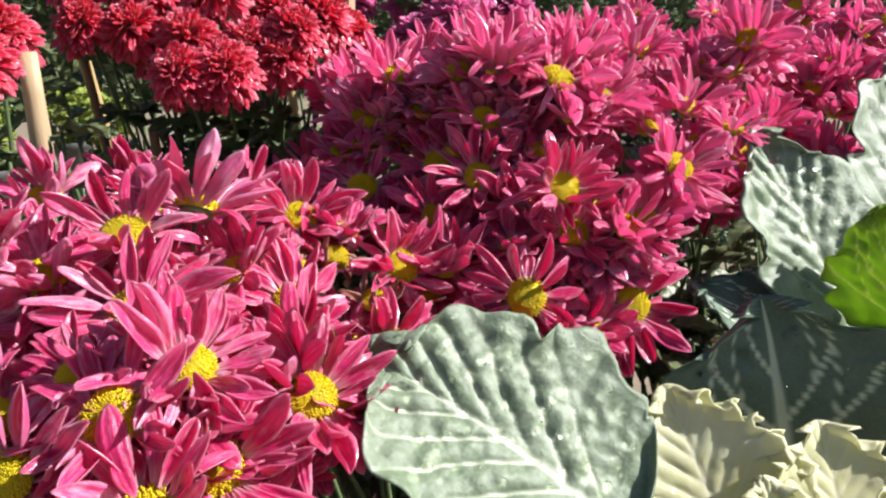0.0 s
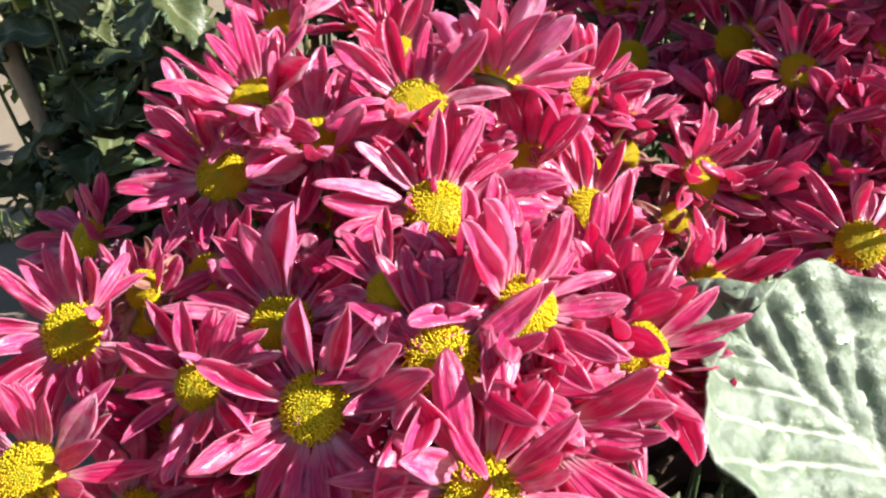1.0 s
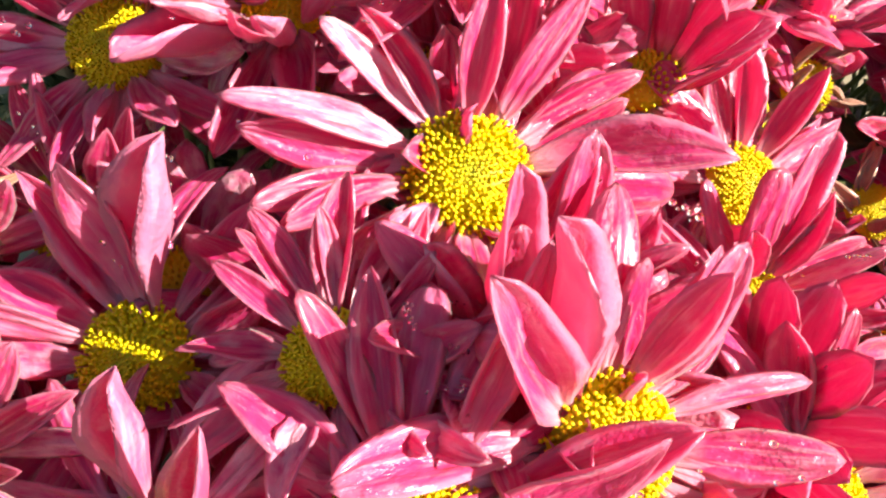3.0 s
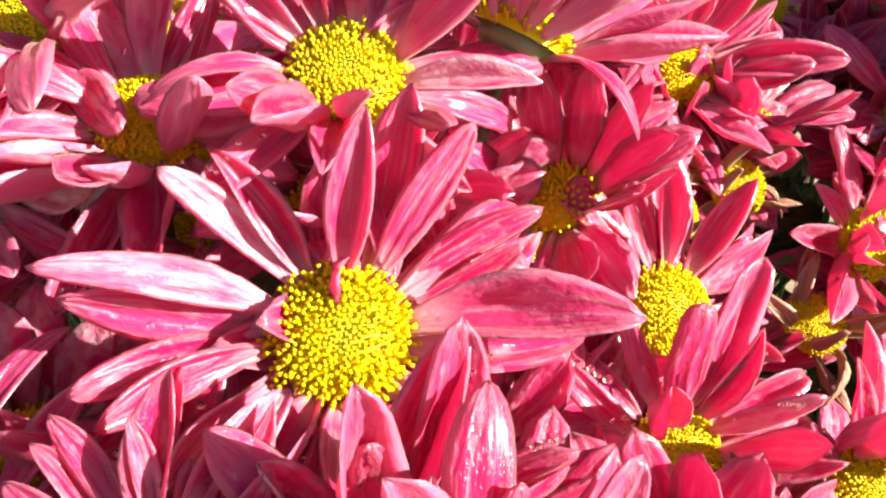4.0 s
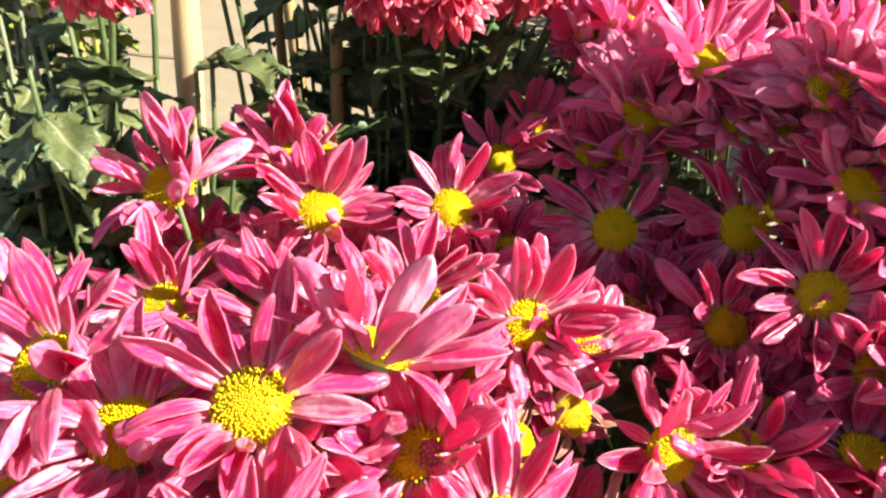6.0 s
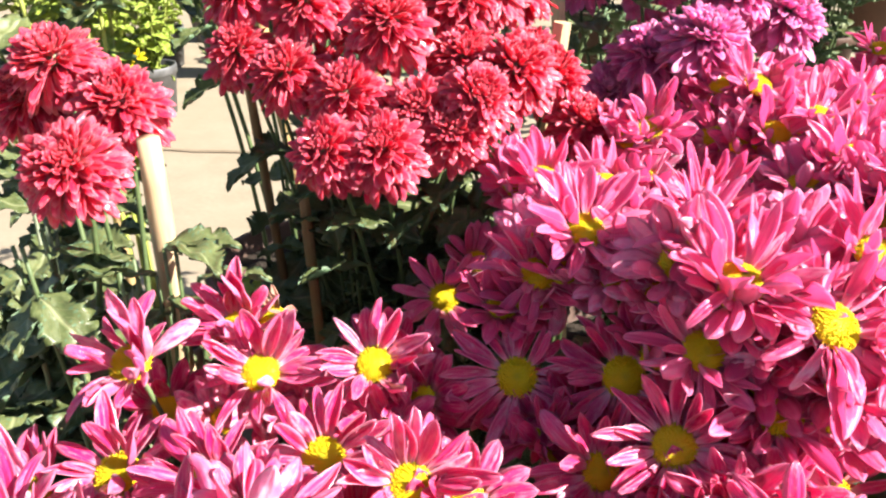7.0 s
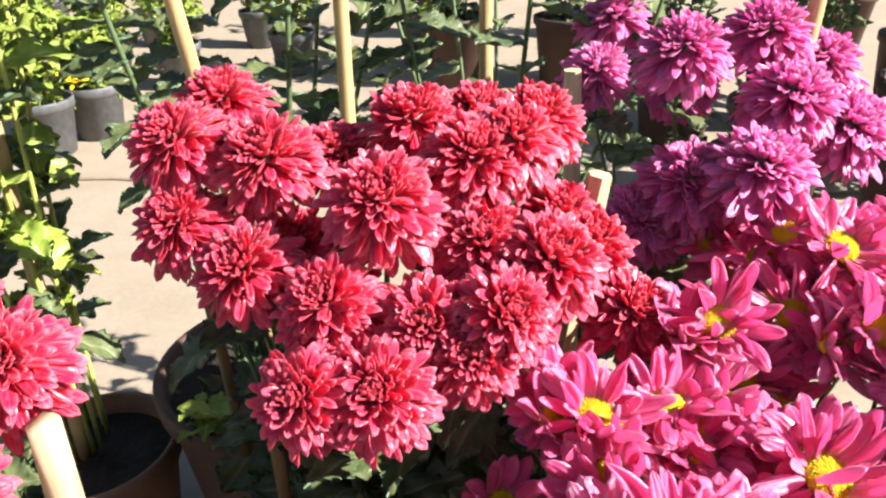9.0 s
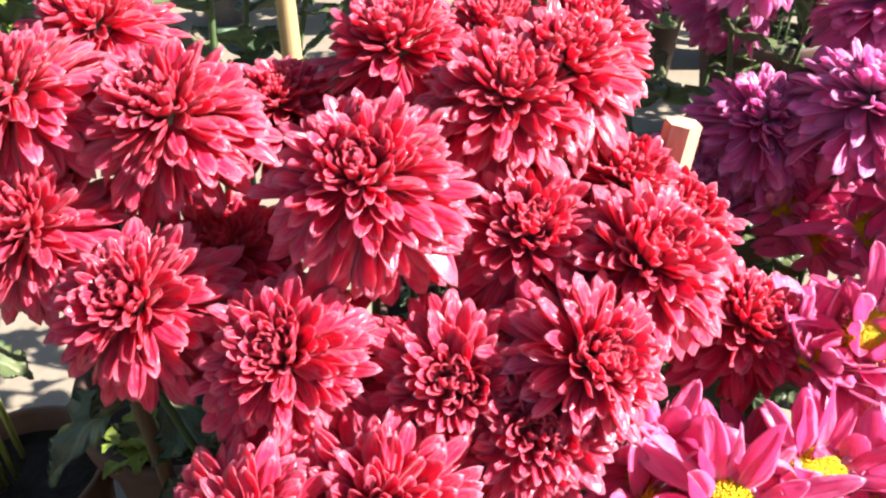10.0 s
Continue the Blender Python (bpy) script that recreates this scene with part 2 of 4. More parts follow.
def mesh_of(name, verts, faces, mats, slots=None, uvs=None, smooth=True, veins=None):
    me = bpy.data.meshes.new(name)
    me.from_pydata(verts, [], faces)
    for m in mats:
        me.materials.append(m)
    if slots is not None:
        me.polygons.foreach_set("material_index", slots)
    if uvs is not None:
        layer = me.uv_layers.new(name="UVMap")
        index = np.zeros(len(me.loops), dtype=np.int32)
        me.loops.foreach_get("vertex_index", index)
        layer.data.foreach_set("uv", np.array(uvs, dtype=np.float32)[index].ravel())
    if veins is not None:
        me.attributes.new("vein", "FLOAT", "POINT").data.foreach_set("value", np.array(veins, dtype=np.float32))
    me.polygons.foreach_set("use_smooth", [smooth] * len(me.polygons))
    me.update()
    return me


def child(name, me, parent, m=None, label=""):
    """A part on shared or own mesh data."""
    ob = new(name, me)
    ob.parent = parent
    if m is not None:
        ob.matrix_basis = m
    return tagged(ob, label)


def thing(name, m, label, category, group=""):
    ob = new(name)
    ob.empty_display_size = 0.05
    ob.matrix_basis = m
    return tagged(ob, label, category, group)


def sheet(nu, nv, place, thick, verts, faces, slots, uvs, top=0, under=1, extra=None, veins=None):
    """A curved blade with two skins that meet at its edge. place(u, v) gives a Vector; u runs along, v across, both 0 to 1."""
    grid = [[place(i / nu, j / nv) for j in range(nv + 1)] for i in range(nu + 1)]
    upper, lower = {}, {}
    for i in range(nu + 1):
        for j in range(nv + 1):
            du = grid[min(i + 1, nu)][j] - grid[max(i - 1, 0)][j]
            dv = grid[i][min(j + 1, nv)] - grid[i][max(j - 1, 0)]
            normal = du.cross(dv)
            normal = normal.normalized() if normal.length > 1e-12 else Vector((0, 0, 1))
            rim = i in (0, nu) or j in (0, nv)
            upper[i, j] = lower[i, j] = len(verts)
            verts.append(grid[i][j] + (Vector() if rim else normal * thick / 2))
            uvs.append((i / nu, j / nv))
            if veins is not None:
                veins.append(extra(i / nu, j / nv))
            if not rim:
                lower[i, j] = len(verts)
                verts.append(grid[i][j] - normal * thick / 2)
                uvs.append((i / nu, j / nv))
                if veins is not None:
                    veins.append(extra(i / nu, j / nv))
    for i in range(nu):
        for j in range(nv):
            q = ((i, j), (i + 1, j), (i + 1, j + 1), (i, j + 1))
            faces.append([upper[k] for k in q])
            slots.append(top)
            faces.append([lower[k] for k in reversed(q)])
            slots.append(under)


def tube(points, radii, sides, verts, faces, slots=None, slot=0, uvs=None, cap=True):
    """A round bar along points."""
    start = len(verts)
    for k, (p, r) in enumerate(zip(points, radii)):
        way = (points[min(k + 1, len(points) - 1)] - points[max(k - 1, 0)]).normalized()
        a = way.orthogonal().normalized()
        b = way.cross(a)
        for s in range(sides):
            t = 2 * math.pi * s / sides
            verts.append(p + a * r * math.cos(t) + b * r * math.sin(t))
            if uvs is not None:
                uvs.append((0.5, k / max(1, len(points) - 1)))
    for k in range(len(points) - 1):
        for s in range(sides):
            i, j = start + k * sides + s, start + k * sides + (s + 1) % sides
            faces.append((i, j, j + sides, i + sides))
            if slots is not None:
                slots.append(slot)
    if cap:
        last = start + (len(points) - 1) * sides
        faces.append(tuple(range(last, last + sides)))
        faces.append(tuple(reversed(range(start, start + sides))))
        if slots is not None:
            slots += [slot, slot]


def lathe(profile, sides, verts, faces, wobble=0.0, rng=None):
    start = len(verts)
    for r, z in profile:
        for s in range(sides):
            t = 2 * math.pi * s / sides
            k = 1 + (rng.uniform(-wobble, wobble) if rng else 0)
            verts.append(Vector((r * k * math.cos(t), r * k * math.sin(t), z)))
    for k in range(len(profile) - 1):
        for s in range(sides):
            i, j = start + k * sides + s, start + k * sides + (s + 1) % sides
            faces.append((i, j, j + sides, i + sides))
    last = start + (len(profile) - 1) * sides
    faces.append(tuple(range(last, last + sides)))
    faces.append(tuple(reversed(range(start, start + sides))))


def facing(x, y, z, azimuth, elevation, spin=0.0):
    """A pose whose z axis looks along the compass angle and height given."""
    a, e = radians(azimuth), radians(elevation)
    way = Vector((math.cos(a) * math.cos(e), math.sin(a) * math.cos(e), math.sin(e)))
    return Matrix.Translation((x, y, z)) @ way.to_track_quat("Z", "Y").to_matrix().to_4x4() @ pose(0, 0, 0, 0, 0, spin)


# ---------------------------------------------------------------- petals and flower heads


def blade(length, width, foot, widest, bend, cup, sway, point, ruffle=0.0, twist=0.0):
    """The middle surface of a petal that starts at the origin and runs along x, with its face towards z."""
    def place(u, v):
        w = v * 2 - 1
        u = 1 - (1 - u) ** 1.35
        swell = foot + (1 - foot) * math.sin(min(1.0, u / widest) * math.pi / 2) ** 1.3
        if u > widest:
            swell *= max(0.0, 1 - ((u - widest) / (1 - widest)) ** 2.0) ** point
        half = max(width * 0.5 * swell, width * 0.02)
        y = w * half
        angle = bend * u
        along = length * u * (1 if abs(angle) < 1e-4 else math.sin(angle) / angle)
        rise = length * u * (0 if abs(angle) < 1e-4 else (1 - math.cos(angle)) / angle)
        z = cup * half * (w * w) + 0.09 * half * math.cos(w * math.pi * 2.6) + ruffle * half * math.sin(u * 9 + w * 2)
        c, s = math.cos(twist * u), math.sin(twist * u)
        return Vector((along, y * c - z * s + sway * length * u * u, rise + y * s + z * c))
    return place


def petal_mesh(name, mats, nu=9, nv=8, thick=0.0005, **shape):
    verts, faces, slots, uvs = [], [], [], []
    sheet(nu, nv, blade(**shape), thick, verts, faces, slots, uvs)
    return mesh_of(name, verts, faces, mats, slots, uvs)


def pink_petals(mats, long=0.0325):
    made, rng = [], random.Random(3)
    for k in range(20):
        bend = (0.25, -0.35, 0.5, -0.7, 0.1, 0.0, -0.15, 0.7, -1.1, 0.35, -0.5, 0.15, -0.25, 1.1, -0.1, 0.3, -1.5, 0.05, 0.4, -0.4)[k]
        cup = (0.35, 0.1, 0.6, -0.25, 0.4, 1.0, 0.2, 0.7, -0.3, 1.5, 0.3, 0.5, -0.45, 0.9, 0.15, 1.9, 0.5, -0.2, 0.3, 0.8)[k]
        made.append(petal_mesh("petal", mats, length=long * rng.uniform(0.86, 1.14), width=0.0085 + rng.uniform(-0.0026, 0.0022), foot=0.14, widest=0.56 + rng.uniform(-0.08, 0.12),
                               bend=bend, cup=cup, sway=rng.uniform(-0.2, 0.2), point=0.62 + rng.uniform(-0.2, 0.25), ruffle=rng.uniform(0.02, 0.22), twist=rng.uniform(-0.8, 0.8)))
    return made


PINK_PETALS = pink_petals([PINK, PINK_BACK])
LILAC_PETALS = pink_petals([LILAC_LIT, LILAC_LIT_BACK], 0.0335)
DRY_PETALS = [petal_mesh("petal", [DRY, DRY], length=0.022, width=0.005, foot=0.2, widest=0.5, bend=b, cup=1.2, sway=s, point=0.6, ruffle=0.3) for b, s in ((1.5, 0.2), (-1.8, -0.2), (0.6, 0.3), (-1.0, 0.0))]


def disc_mesh(seed, opened):
    """A domed heart of many tiny tubular florets with its green cup below."""
    rng = random.Random(seed)
    verts, faces, slots, uvs = [], [], [], []
    R, H = 0.0100, 0.0062
    rings, sides = 5, 20
    start = len(verts)
    for i in range(rings + 1):
        a = math.pi / 2 * (1 - i / rings)
        for s in range(sides):
            t = 2 * math.pi * s / sides
            verts.append(Vector((R * math.cos(a) * math.cos(t), R * math.cos(a) * math.sin(t), 0.0012 + H * math.sin(a))))
            uvs.append((math.cos(a), 0.0))
    for i in range(rings):
        for s in range(sides):
            p, q = start + i * sides + s, start + i * sides + (s + 1) % sides
            faces.append((p, p + sides, q + sides, q))
            slots.append(0)
    count = 520
    for k in range(count):
        f = math.sqrt((k + 0.5) / count)
        t = k * 2.39996 + rng.uniform(-0.08, 0.08)
        a = math.acos(min(1.0, f))
        base = Vector((R * f * math.cos(t), R * f * math.sin(t), 0.0012 + H * math.sin(a)))
        out = Vector((f * math.cos(t) * 0.9, f * math.sin(t) * 0.9, 0.35 + 1.1 * math.sin(a))).normalized()
        long = (0.0005 + 0.0014 * f * opened) * rng.uniform(0.75, 1.2)
        r = 0.00027 + 0.00007 * f
        tip = base + out * long + Vector((rng.uniform(-1, 1), rng.uniform(-1, 1), 0)) * 0.0002
        tube([base, base + (tip - base) * 0.65, tip], [r * 0.8, r * 0.85, r * 1.35], 4, verts, faces, slots, 0, None)
        for j in range(3):
            uvs.extend([(f, (0.25, 0.7, 1.0)[j])] * 4)
    verts2, faces2 = [], []
    lathe([(0.0020, -0.0055), (0.0042, -0.0045), (0.0070, -0.0015), (0.0088, 0.0012), (0.006, 0.0010)], 14, verts2, faces2, 0.08, rng)
    shift = len(verts)
    verts += verts2
    uvs += [(0.5, 0.5)] * len(verts2)
    faces += [tuple(i + shift for i in f) for f in faces2]
    slots += [1] * len(faces2)
    return mesh_of("flower_head", verts, faces, [DISC, LEAF], slots, uvs)


DISCS = [disc_mesh(1, 1.0), disc_mesh(2, 0.7), disc_mesh(3, 1.15)]


def wet_spots(k):
    """Small water drops that lie on a petal."""
    rng = random.Random(700 + k)
    verts, faces = [], []
    place = blade(0.0312, 0.0098, 0.12, 0.56, 0.1, 0.3, 0.0, 0.75)
    for _ in range(7):
        c = place(rng.uniform(0.25, 0.9), rng.uniform(0.2, 0.8)) + Vector((0, 0, 0.0004))
        r = rng.uniform(0.00025, 0.0007)
        start = len(verts)
        for i in range(4):
            e = math.pi / 2 * i / 3.4
            for a in range(8):
                verts.append(c + Vector((r * math.cos(e) * math.cos(a * math.pi / 4), r * math.cos(e) * math.sin(a * math.pi / 4), r * 0.75 * math.sin(e))))
        for i in range(3):
            for a in range(8):
                p, q = start + i * 8 + a, start + i * 8 + (a + 1) % 8
                faces.append((p, q, q + 8, p + 8))
        faces.append(tuple(range(start + 24, start + 32)))
        faces.append(tuple(reversed(range(start, start + 8))))
    return mesh_of("water_drops", verts, faces, [WATER])


WET = [wet_spots(k) for k in range(4)]


def petal_pose(angle, radius, height, lift, roll, size):
    return pose(0, 0, 0, 0, 0, angle) @ Matrix.Translation((radius, 0, height)) @ pose(0, 0, 0, 0, -lift, 0) @ pose(0, 0, 0, roll, 0, 0) @ Matrix.Scale(size, 4)


def daisy(parent, spec, rng, petals, wet=0.0, count=25):
    """A single daisy-like flower: a yellow heart with a ring of separate petals."""
    x, y, z, azimuth, elevation, radius, open_lift = spec
    size = radius / 0.0335
    head = child("flower_head", rng.choice(DISCS), parent, facing(x, y, z, azimuth, elevation, rng.uniform(0, 360)) @ Matrix.Scale(size, 4))
    for k in range(count):
        inner = k % 2
        lift = open_lift * 0.85 + rng.uniform(-12, 12) + (11 if inner else -7) + rng.choice((0, 0, 0, 0, 0, 0, 0, 22, -30))
        lift = min(lift, 40 + open_lift * 0.5)
        m = petal_pose(k * 360 / count + rng.uniform(-9, 9), 0.0072, 0.0012 if inner else 0.0002, lift, rng.uniform(-28, 28), rng.uniform(0.78, 1.12))
        child("petal", rng.choice(petals), head, m)
        if rng.random() < wet:
            spots = child("water_drops", rng.choice(WET), head, m, "tiny clear water drops")
            spots["kind"] = "stuff"
            spots.visible_shadow = False
    return head


def joined_daisy(name, seed, mats):
    """A flower of the lower tier, half hidden, as one mesh."""
    rng = random.Random(seed)
    verts, faces, slots, uvs = [], [], [], []
    for k in range(18):
        m = petal_pose(k * 20 + rng.uniform(-7, 7), 0.007, 0.0, rng.uniform(10, 65), rng.uniform(-25, 25), 1.0)
        start = len(verts)
        sheet(5, 4, blade(0.029, 0.0112, 0.16, 0.6, rng.uniform(-0.7, 0.6), rng.uniform(0, 0.6), rng.uniform(-0.1, 0.1), 0.6), 0.0005, verts, faces, slots, uvs)
        for i in range(start, len(verts)):
            verts[i] = m @ verts[i]
    start = len(verts)
    lathe([(0.002, -0.006), (0.0085, -0.0015), (0.0092, 0.001), (0.007, 0.0035), (0.003, 0.0045)], 12, verts, faces)
    uvs += [(0.7, 0.1)] * (len(verts) - start)
    slots += [2] * (len(faces) - len(slots))
    for k in range(110):
        f = math.sqrt((k + 0.5) / 110)
        t = k * 2.39996
        at = Vector((0.0088 * f * math.cos(t), 0.0088 * f * math.sin(t), 0.0048 - 0.004 * f * f))
        tube([at, at + Vector((f * math.cos(t), f * math.sin(t), 1.2)).normalized() * 0.0022], [0.0004, 0.0005], 4, verts, faces, slots, 2)
        uvs.extend([(f, 0.3)] * 4 + [(f, 1.0)] * 4)
    return mesh_of(name, verts, faces, [*mats, DISC], slots, uvs)


LOW_DAISIES = [joined_daisy("flower", 50 + k, [PINK, PINK_BACK]) for k in range(4)]
LOW_LILAC = [joined_daisy("flower", 55 + k, [LILAC_LIT, LILAC_LIT_BACK]) for k in range(4)]


def pompon_mesh(seed, mats):
    """The many-petalled dome of a double flower, from the closed heart to the spread petals."""
    rng = random.Random(seed)
    verts, faces, slots, uvs = [], [], [], []
    count = 285
    for k in range(count):
        f = (k + 0.5) / count
        length = 0.0055 + 0.0224 * f ** 0.8
        lift = 80 - 118 * f ** 0.9 + rng.uniform(-13, 13)
        m = petal_pose(k * 137.508 + rng.uniform(-12, 12), 0.0016 + 0.0061 * f, 0.0105 - 0.0135 * f, lift, rng.uniform(-26, 26), 1.0)
        start = len(verts)
        bend = 0.85 * (1 - f) ** 2 - 0.35 * f + rng.uniform(-0.35, 0.45)
        sheet(6, 4, blade(length * rng.uniform(0.80, 1.14), (0.0022 + 0.0052 * f ** 0.8) * rng.uniform(0.85, 1.15), 0.38, 0.70, bend, rng.uniform(0.6, 1.2) - 0.45 * f, rng.uniform(-0.16, 0.16), 0.46 + 0.20 * f, 0.10, rng.uniform(-0.5, 0.5)), 0.0006, verts, faces, slots, uvs)
        for i in range(start, len(verts)):
            verts[i] = m @ verts[i]
    start = len(verts)
    lathe([(0.002, -0.012), (0.006, -0.010), (0.009, -0.004), (0.008, 0.004), (0.003, 0.009)], 10, verts, faces)
    slots += [2] * (len(faces) - len(slots))
    uvs += [(0.5, 0.5)] * (len(verts) - start)
    return mesh_of("flower_head", verts, faces, [*mats, LEAF], slots, uvs)


def outer_petals(mats):
    rng = random.Random(9)
    return [petal_mesh("petal", mats, nu=6, nv=4, length=0.0275, width=rng.uniform(0.0066, 0.0086), foot=0.4, widest=0.64, bend=b, cup=c, sway=rng.uniform(-0.1, 0.1), point=0.55) for b, c in ((-0.3, 0.3), (-0.6, 0.4), (0.0, 0.35), (0.2, 0.5), (-0.9, 0.2))]


RED_HEADS = [pompon_mesh(20 + k, [RED, RED_BACK]) for k in range(5)]
RED_OUTER = outer_petals([RED, RED_BACK])
PURPLE_HEADS = [pompon_mesh(40 + k, [PURPLE, PURPLE_BACK]) for k in range(3)]
PURPLE_OUTER = outer_petals([PURPLE, PURPLE_BACK])


def pompon(parent, spec, heads, outer, rng, count=10):
    x, y, z, azimuth, elevation, radius = spec
    head = child("flower_head", rng.choice(heads), parent, facing(x, y, z, azimuth, elevation, rng.uniform(0, 360)) @ Matrix.Scale(radius / 0.0305, 4))
    for k in range(count):
        m = petal_pose(k * 360 / count + rng.uniform(-9, 9), 0.0075, -0.0035, rng.uniform(-48, -10), rng.uniform(-20, 20), rng.uniform(0.84, 1.10))
        child("petal", rng.choice(outer), head, m)
    return head


# ---------------------------------------------------------------- leaves, stems, pots, stakes


def lobed_leaf(seed, mats, length=0.062, width=0.040):
    rng = random.Random(seed)
    droop, fold, turn = rng.uniform(-0.9, 0.1), rng.uniform(0.1, 0.5), rng.uniform(-0.1, 0.1)

    def place(u, v):
        w = v * 2 - 1
        lobes = 0.62 + 0.38 * abs(math.sin(u * math.pi * 3.3 + 0.35)) ** 0.7
        teeth = 1 + 0.10 * math.sin(u * 47 + abs(w) * 3)
        half = width * 0.5 * math.sin(min(1.0, u * 0.96 + 0.04) ** 0.85 * math.pi) ** 0.75 * (lobes if abs(w) > 0.5 else 1.0) * teeth
        half = max(half, 0.0012) if u < 0.99 else 0.0003
        angle = droop * u
        x = length * u * (math.sin(angle) / angle if abs(angle) > 1e-4 else 1)
        z = length * u * ((1 - math.cos(angle)) / angle if abs(angle) > 1e-4 else 0)
        return Vector((x + 0.25 * half * abs(w), w * half + turn * length * u * u, z + fold * half * abs(w) + 0.0025 * math.sin(u * 14 + w * 4)))
    verts, faces, slots, uvs = [], [], [], []
    sheet(16, 6, place, 0.0006, verts, faces, slots, uvs)
    return mesh_of("leaf", verts, faces, mats, slots, uvs)


LEAVES = [lobed_leaf(60 + k, [LEAF, LEAF_BACK]) for k in range(5)]
LIME_LEAVES = [lobed_leaf(80 + k, [LEAF_LIME, LEAF_LIME]) for k in range(3)]


def curve_between(a, b, lean, steps=7):
    """Points from a up to b that leave a steeply and arrive along lean."""
    c, d = a + Vector((0, 0, 1)) * (b - a).length * 0.4, b - lean * (b - a).length * 0.25
    out = []
    for k in range(steps + 1):
        t = k / steps
        out.append(a * (1 - t) ** 3 + c * 3 * t * (1 - t) ** 2 + d * 3 * t * t * (1 - t) + b * t ** 3)
    return out


def stem(parent, points, thick, material=None):
    verts, faces = [], []
    tube(points, [thick * (1 - 0.35 * k / (len(points) - 1)) for k in range(len(points))], 7, verts, faces)
    return child("stem", mesh_of("stem", verts, faces, [material or STEM]), parent)


def leaf_at(parent, point, azimuth, lift, roll, size, rng, kinds=None):
    return child("leaf", rng.choice(kinds or LEAVES), parent, Matrix.Translation(point) @ pose(0, 0, 0, 0, 0, azimuth) @ pose(0, 0, 0, roll, -lift, 0) @ Matrix.Scale(size, 4))


def joined_leaves(name, places, parent):
    """Leaves that are too far off to tell apart, as one mesh; places: (mesh, matrix) for each."""
    verts, faces, slots, uvs = [], [], [], []
    for me, m in places:
        start = len(verts)
        verts += [m @ v.co for v in me.vertices]
        uv = [None] * len(me.vertices)
        for p in me.polygons:
            faces.append(tuple(start + i for i in p.vertices))
            slots.append(p.material_index)
            for k in p.loop_indices:
                uv[me.loops[k].vertex_index] = tuple(me.uv_layers[0].data[k].uv)
        uvs += uv
    ob = child(name, mesh_of(name, verts, faces, list(places[0][0].materials), slots, uvs), parent)
    ob["kind"] = "stuff"
    return ob


def pot(parent, radius, height, material, rng, rim=0.03, label=""):
    """A tapered pot with a thick rim, hollow down to its soil."""
    verts, faces = [], []
    foot = radius * 0.72
    lathe([(foot * 0.9, 0.0), (foot, 0.004), (radius * 0.93, height - rim), (radius * 0.99, height - rim + 0.003), (radius * 1.0, height - 0.006), (radius * 0.985, height),
           (radius * 0.93, height), (radius * 0.915, height - 0.005), (radius * 0.88, height - 0.05)], 48, verts, faces)
    body = child("pot", mesh_of("pot", verts, faces, [material]), parent, None, label)
    verts, faces = [], []
    rings, sides = 9, 40
    for i in range(rings + 1):
        for s in range(sides):
            t = 2 * math.pi * s / sides
            r = radius * 0.895 * i / rings
            verts.append(Vector((r * math.cos(t), r * math.sin(t), height - 0.032 + (rng.uniform(-0.003, 0.004) if i < rings else 0))))
    for i in range(rings):
        for s in range(sides):
            p, q = i * sides + s, i * sides + (s + 1) % sides
            faces.append((p, p + sides, q + sides, q))
    child("soil", mesh_of("soil", verts, faces, [SOIL]), parent, None, "dark damp potting soil")
    return body


def stake(name, top, bottom, thick, material, label, square=False):
    """A support stick pushed into the soil; the base stands in the pot."""
    base, end = Vector(bottom), Vector(top)
    verts, faces = [], []
    run = end - base
    rng = random.Random(name + str(round(top[0], 3)))
    steps = 14
    points = [run * (k / steps) for k in range(steps + 1)]
    radii = [thick * (1 + (0.10 if k % 4 == 0 and not square else 0) + rng.uniform(-0.03, 0.03)) for k in range(steps + 1)]
    radii[-1] *= 0.96
    tube(points, radii, 6 if square else 14, verts, faces)
    ob = new(name, mesh_of(name, verts, faces, [material], smooth=not square))
    ob.matrix_basis = Matrix.Translation(base)
    return tagged(ob, label, "plant stake", "plant stakes")

# ---------------------------------------------------------------- ground and distance


def ground():
    verts, faces = [], []
    xs = [-400, -60, -12, -6, -3, -1.5, 0, 1.5, 3, 6, 12, 60, 400]
    for y in xs:
        for x in xs:
            verts.append(Vector((x, y, 0)))
    n = len(xs)
    for j in range(n - 1):
        for i in range(n - 1):
            faces.append((j * n + i, j * n + i + 1, (j + 1) * n + i + 1, (j + 1) * n + i))
    tagged(new("ground", mesh_of("ground", verts, faces, [CONCRETE])), "pale dusty concrete yard floor", "ground", kind="structure")
    # The joint is a flat strip; its dark colour stands in for the crack's shade.
    for name, y0, y1, half in (("paving_joint", 2.10, 2.46, 0.012),):
        verts, faces = [], []
        rng = random.Random(4)
        steps = 60
        for k in range(steps + 1):
            x = -4.0 + 6.0 * k / steps
            y = 2.55 + 0.2 * x + rng.uniform(-0.004, 0.004)
            w = half * rng.uniform(0.6, 1.3)
            verts += [Vector((x, y - w, 0.004)), Vector((x, y + w, 0.004))]
        for k in range(steps):
            faces.append((2 * k, 2 * k + 2, 2 * k + 3, 2 * k + 1))
        tagged(new(name, mesh_of(name, verts, faces, [JOINT])), "dark joint in the concrete floor, its shade put into the colour", "floor joint", kind="structure")


ground()


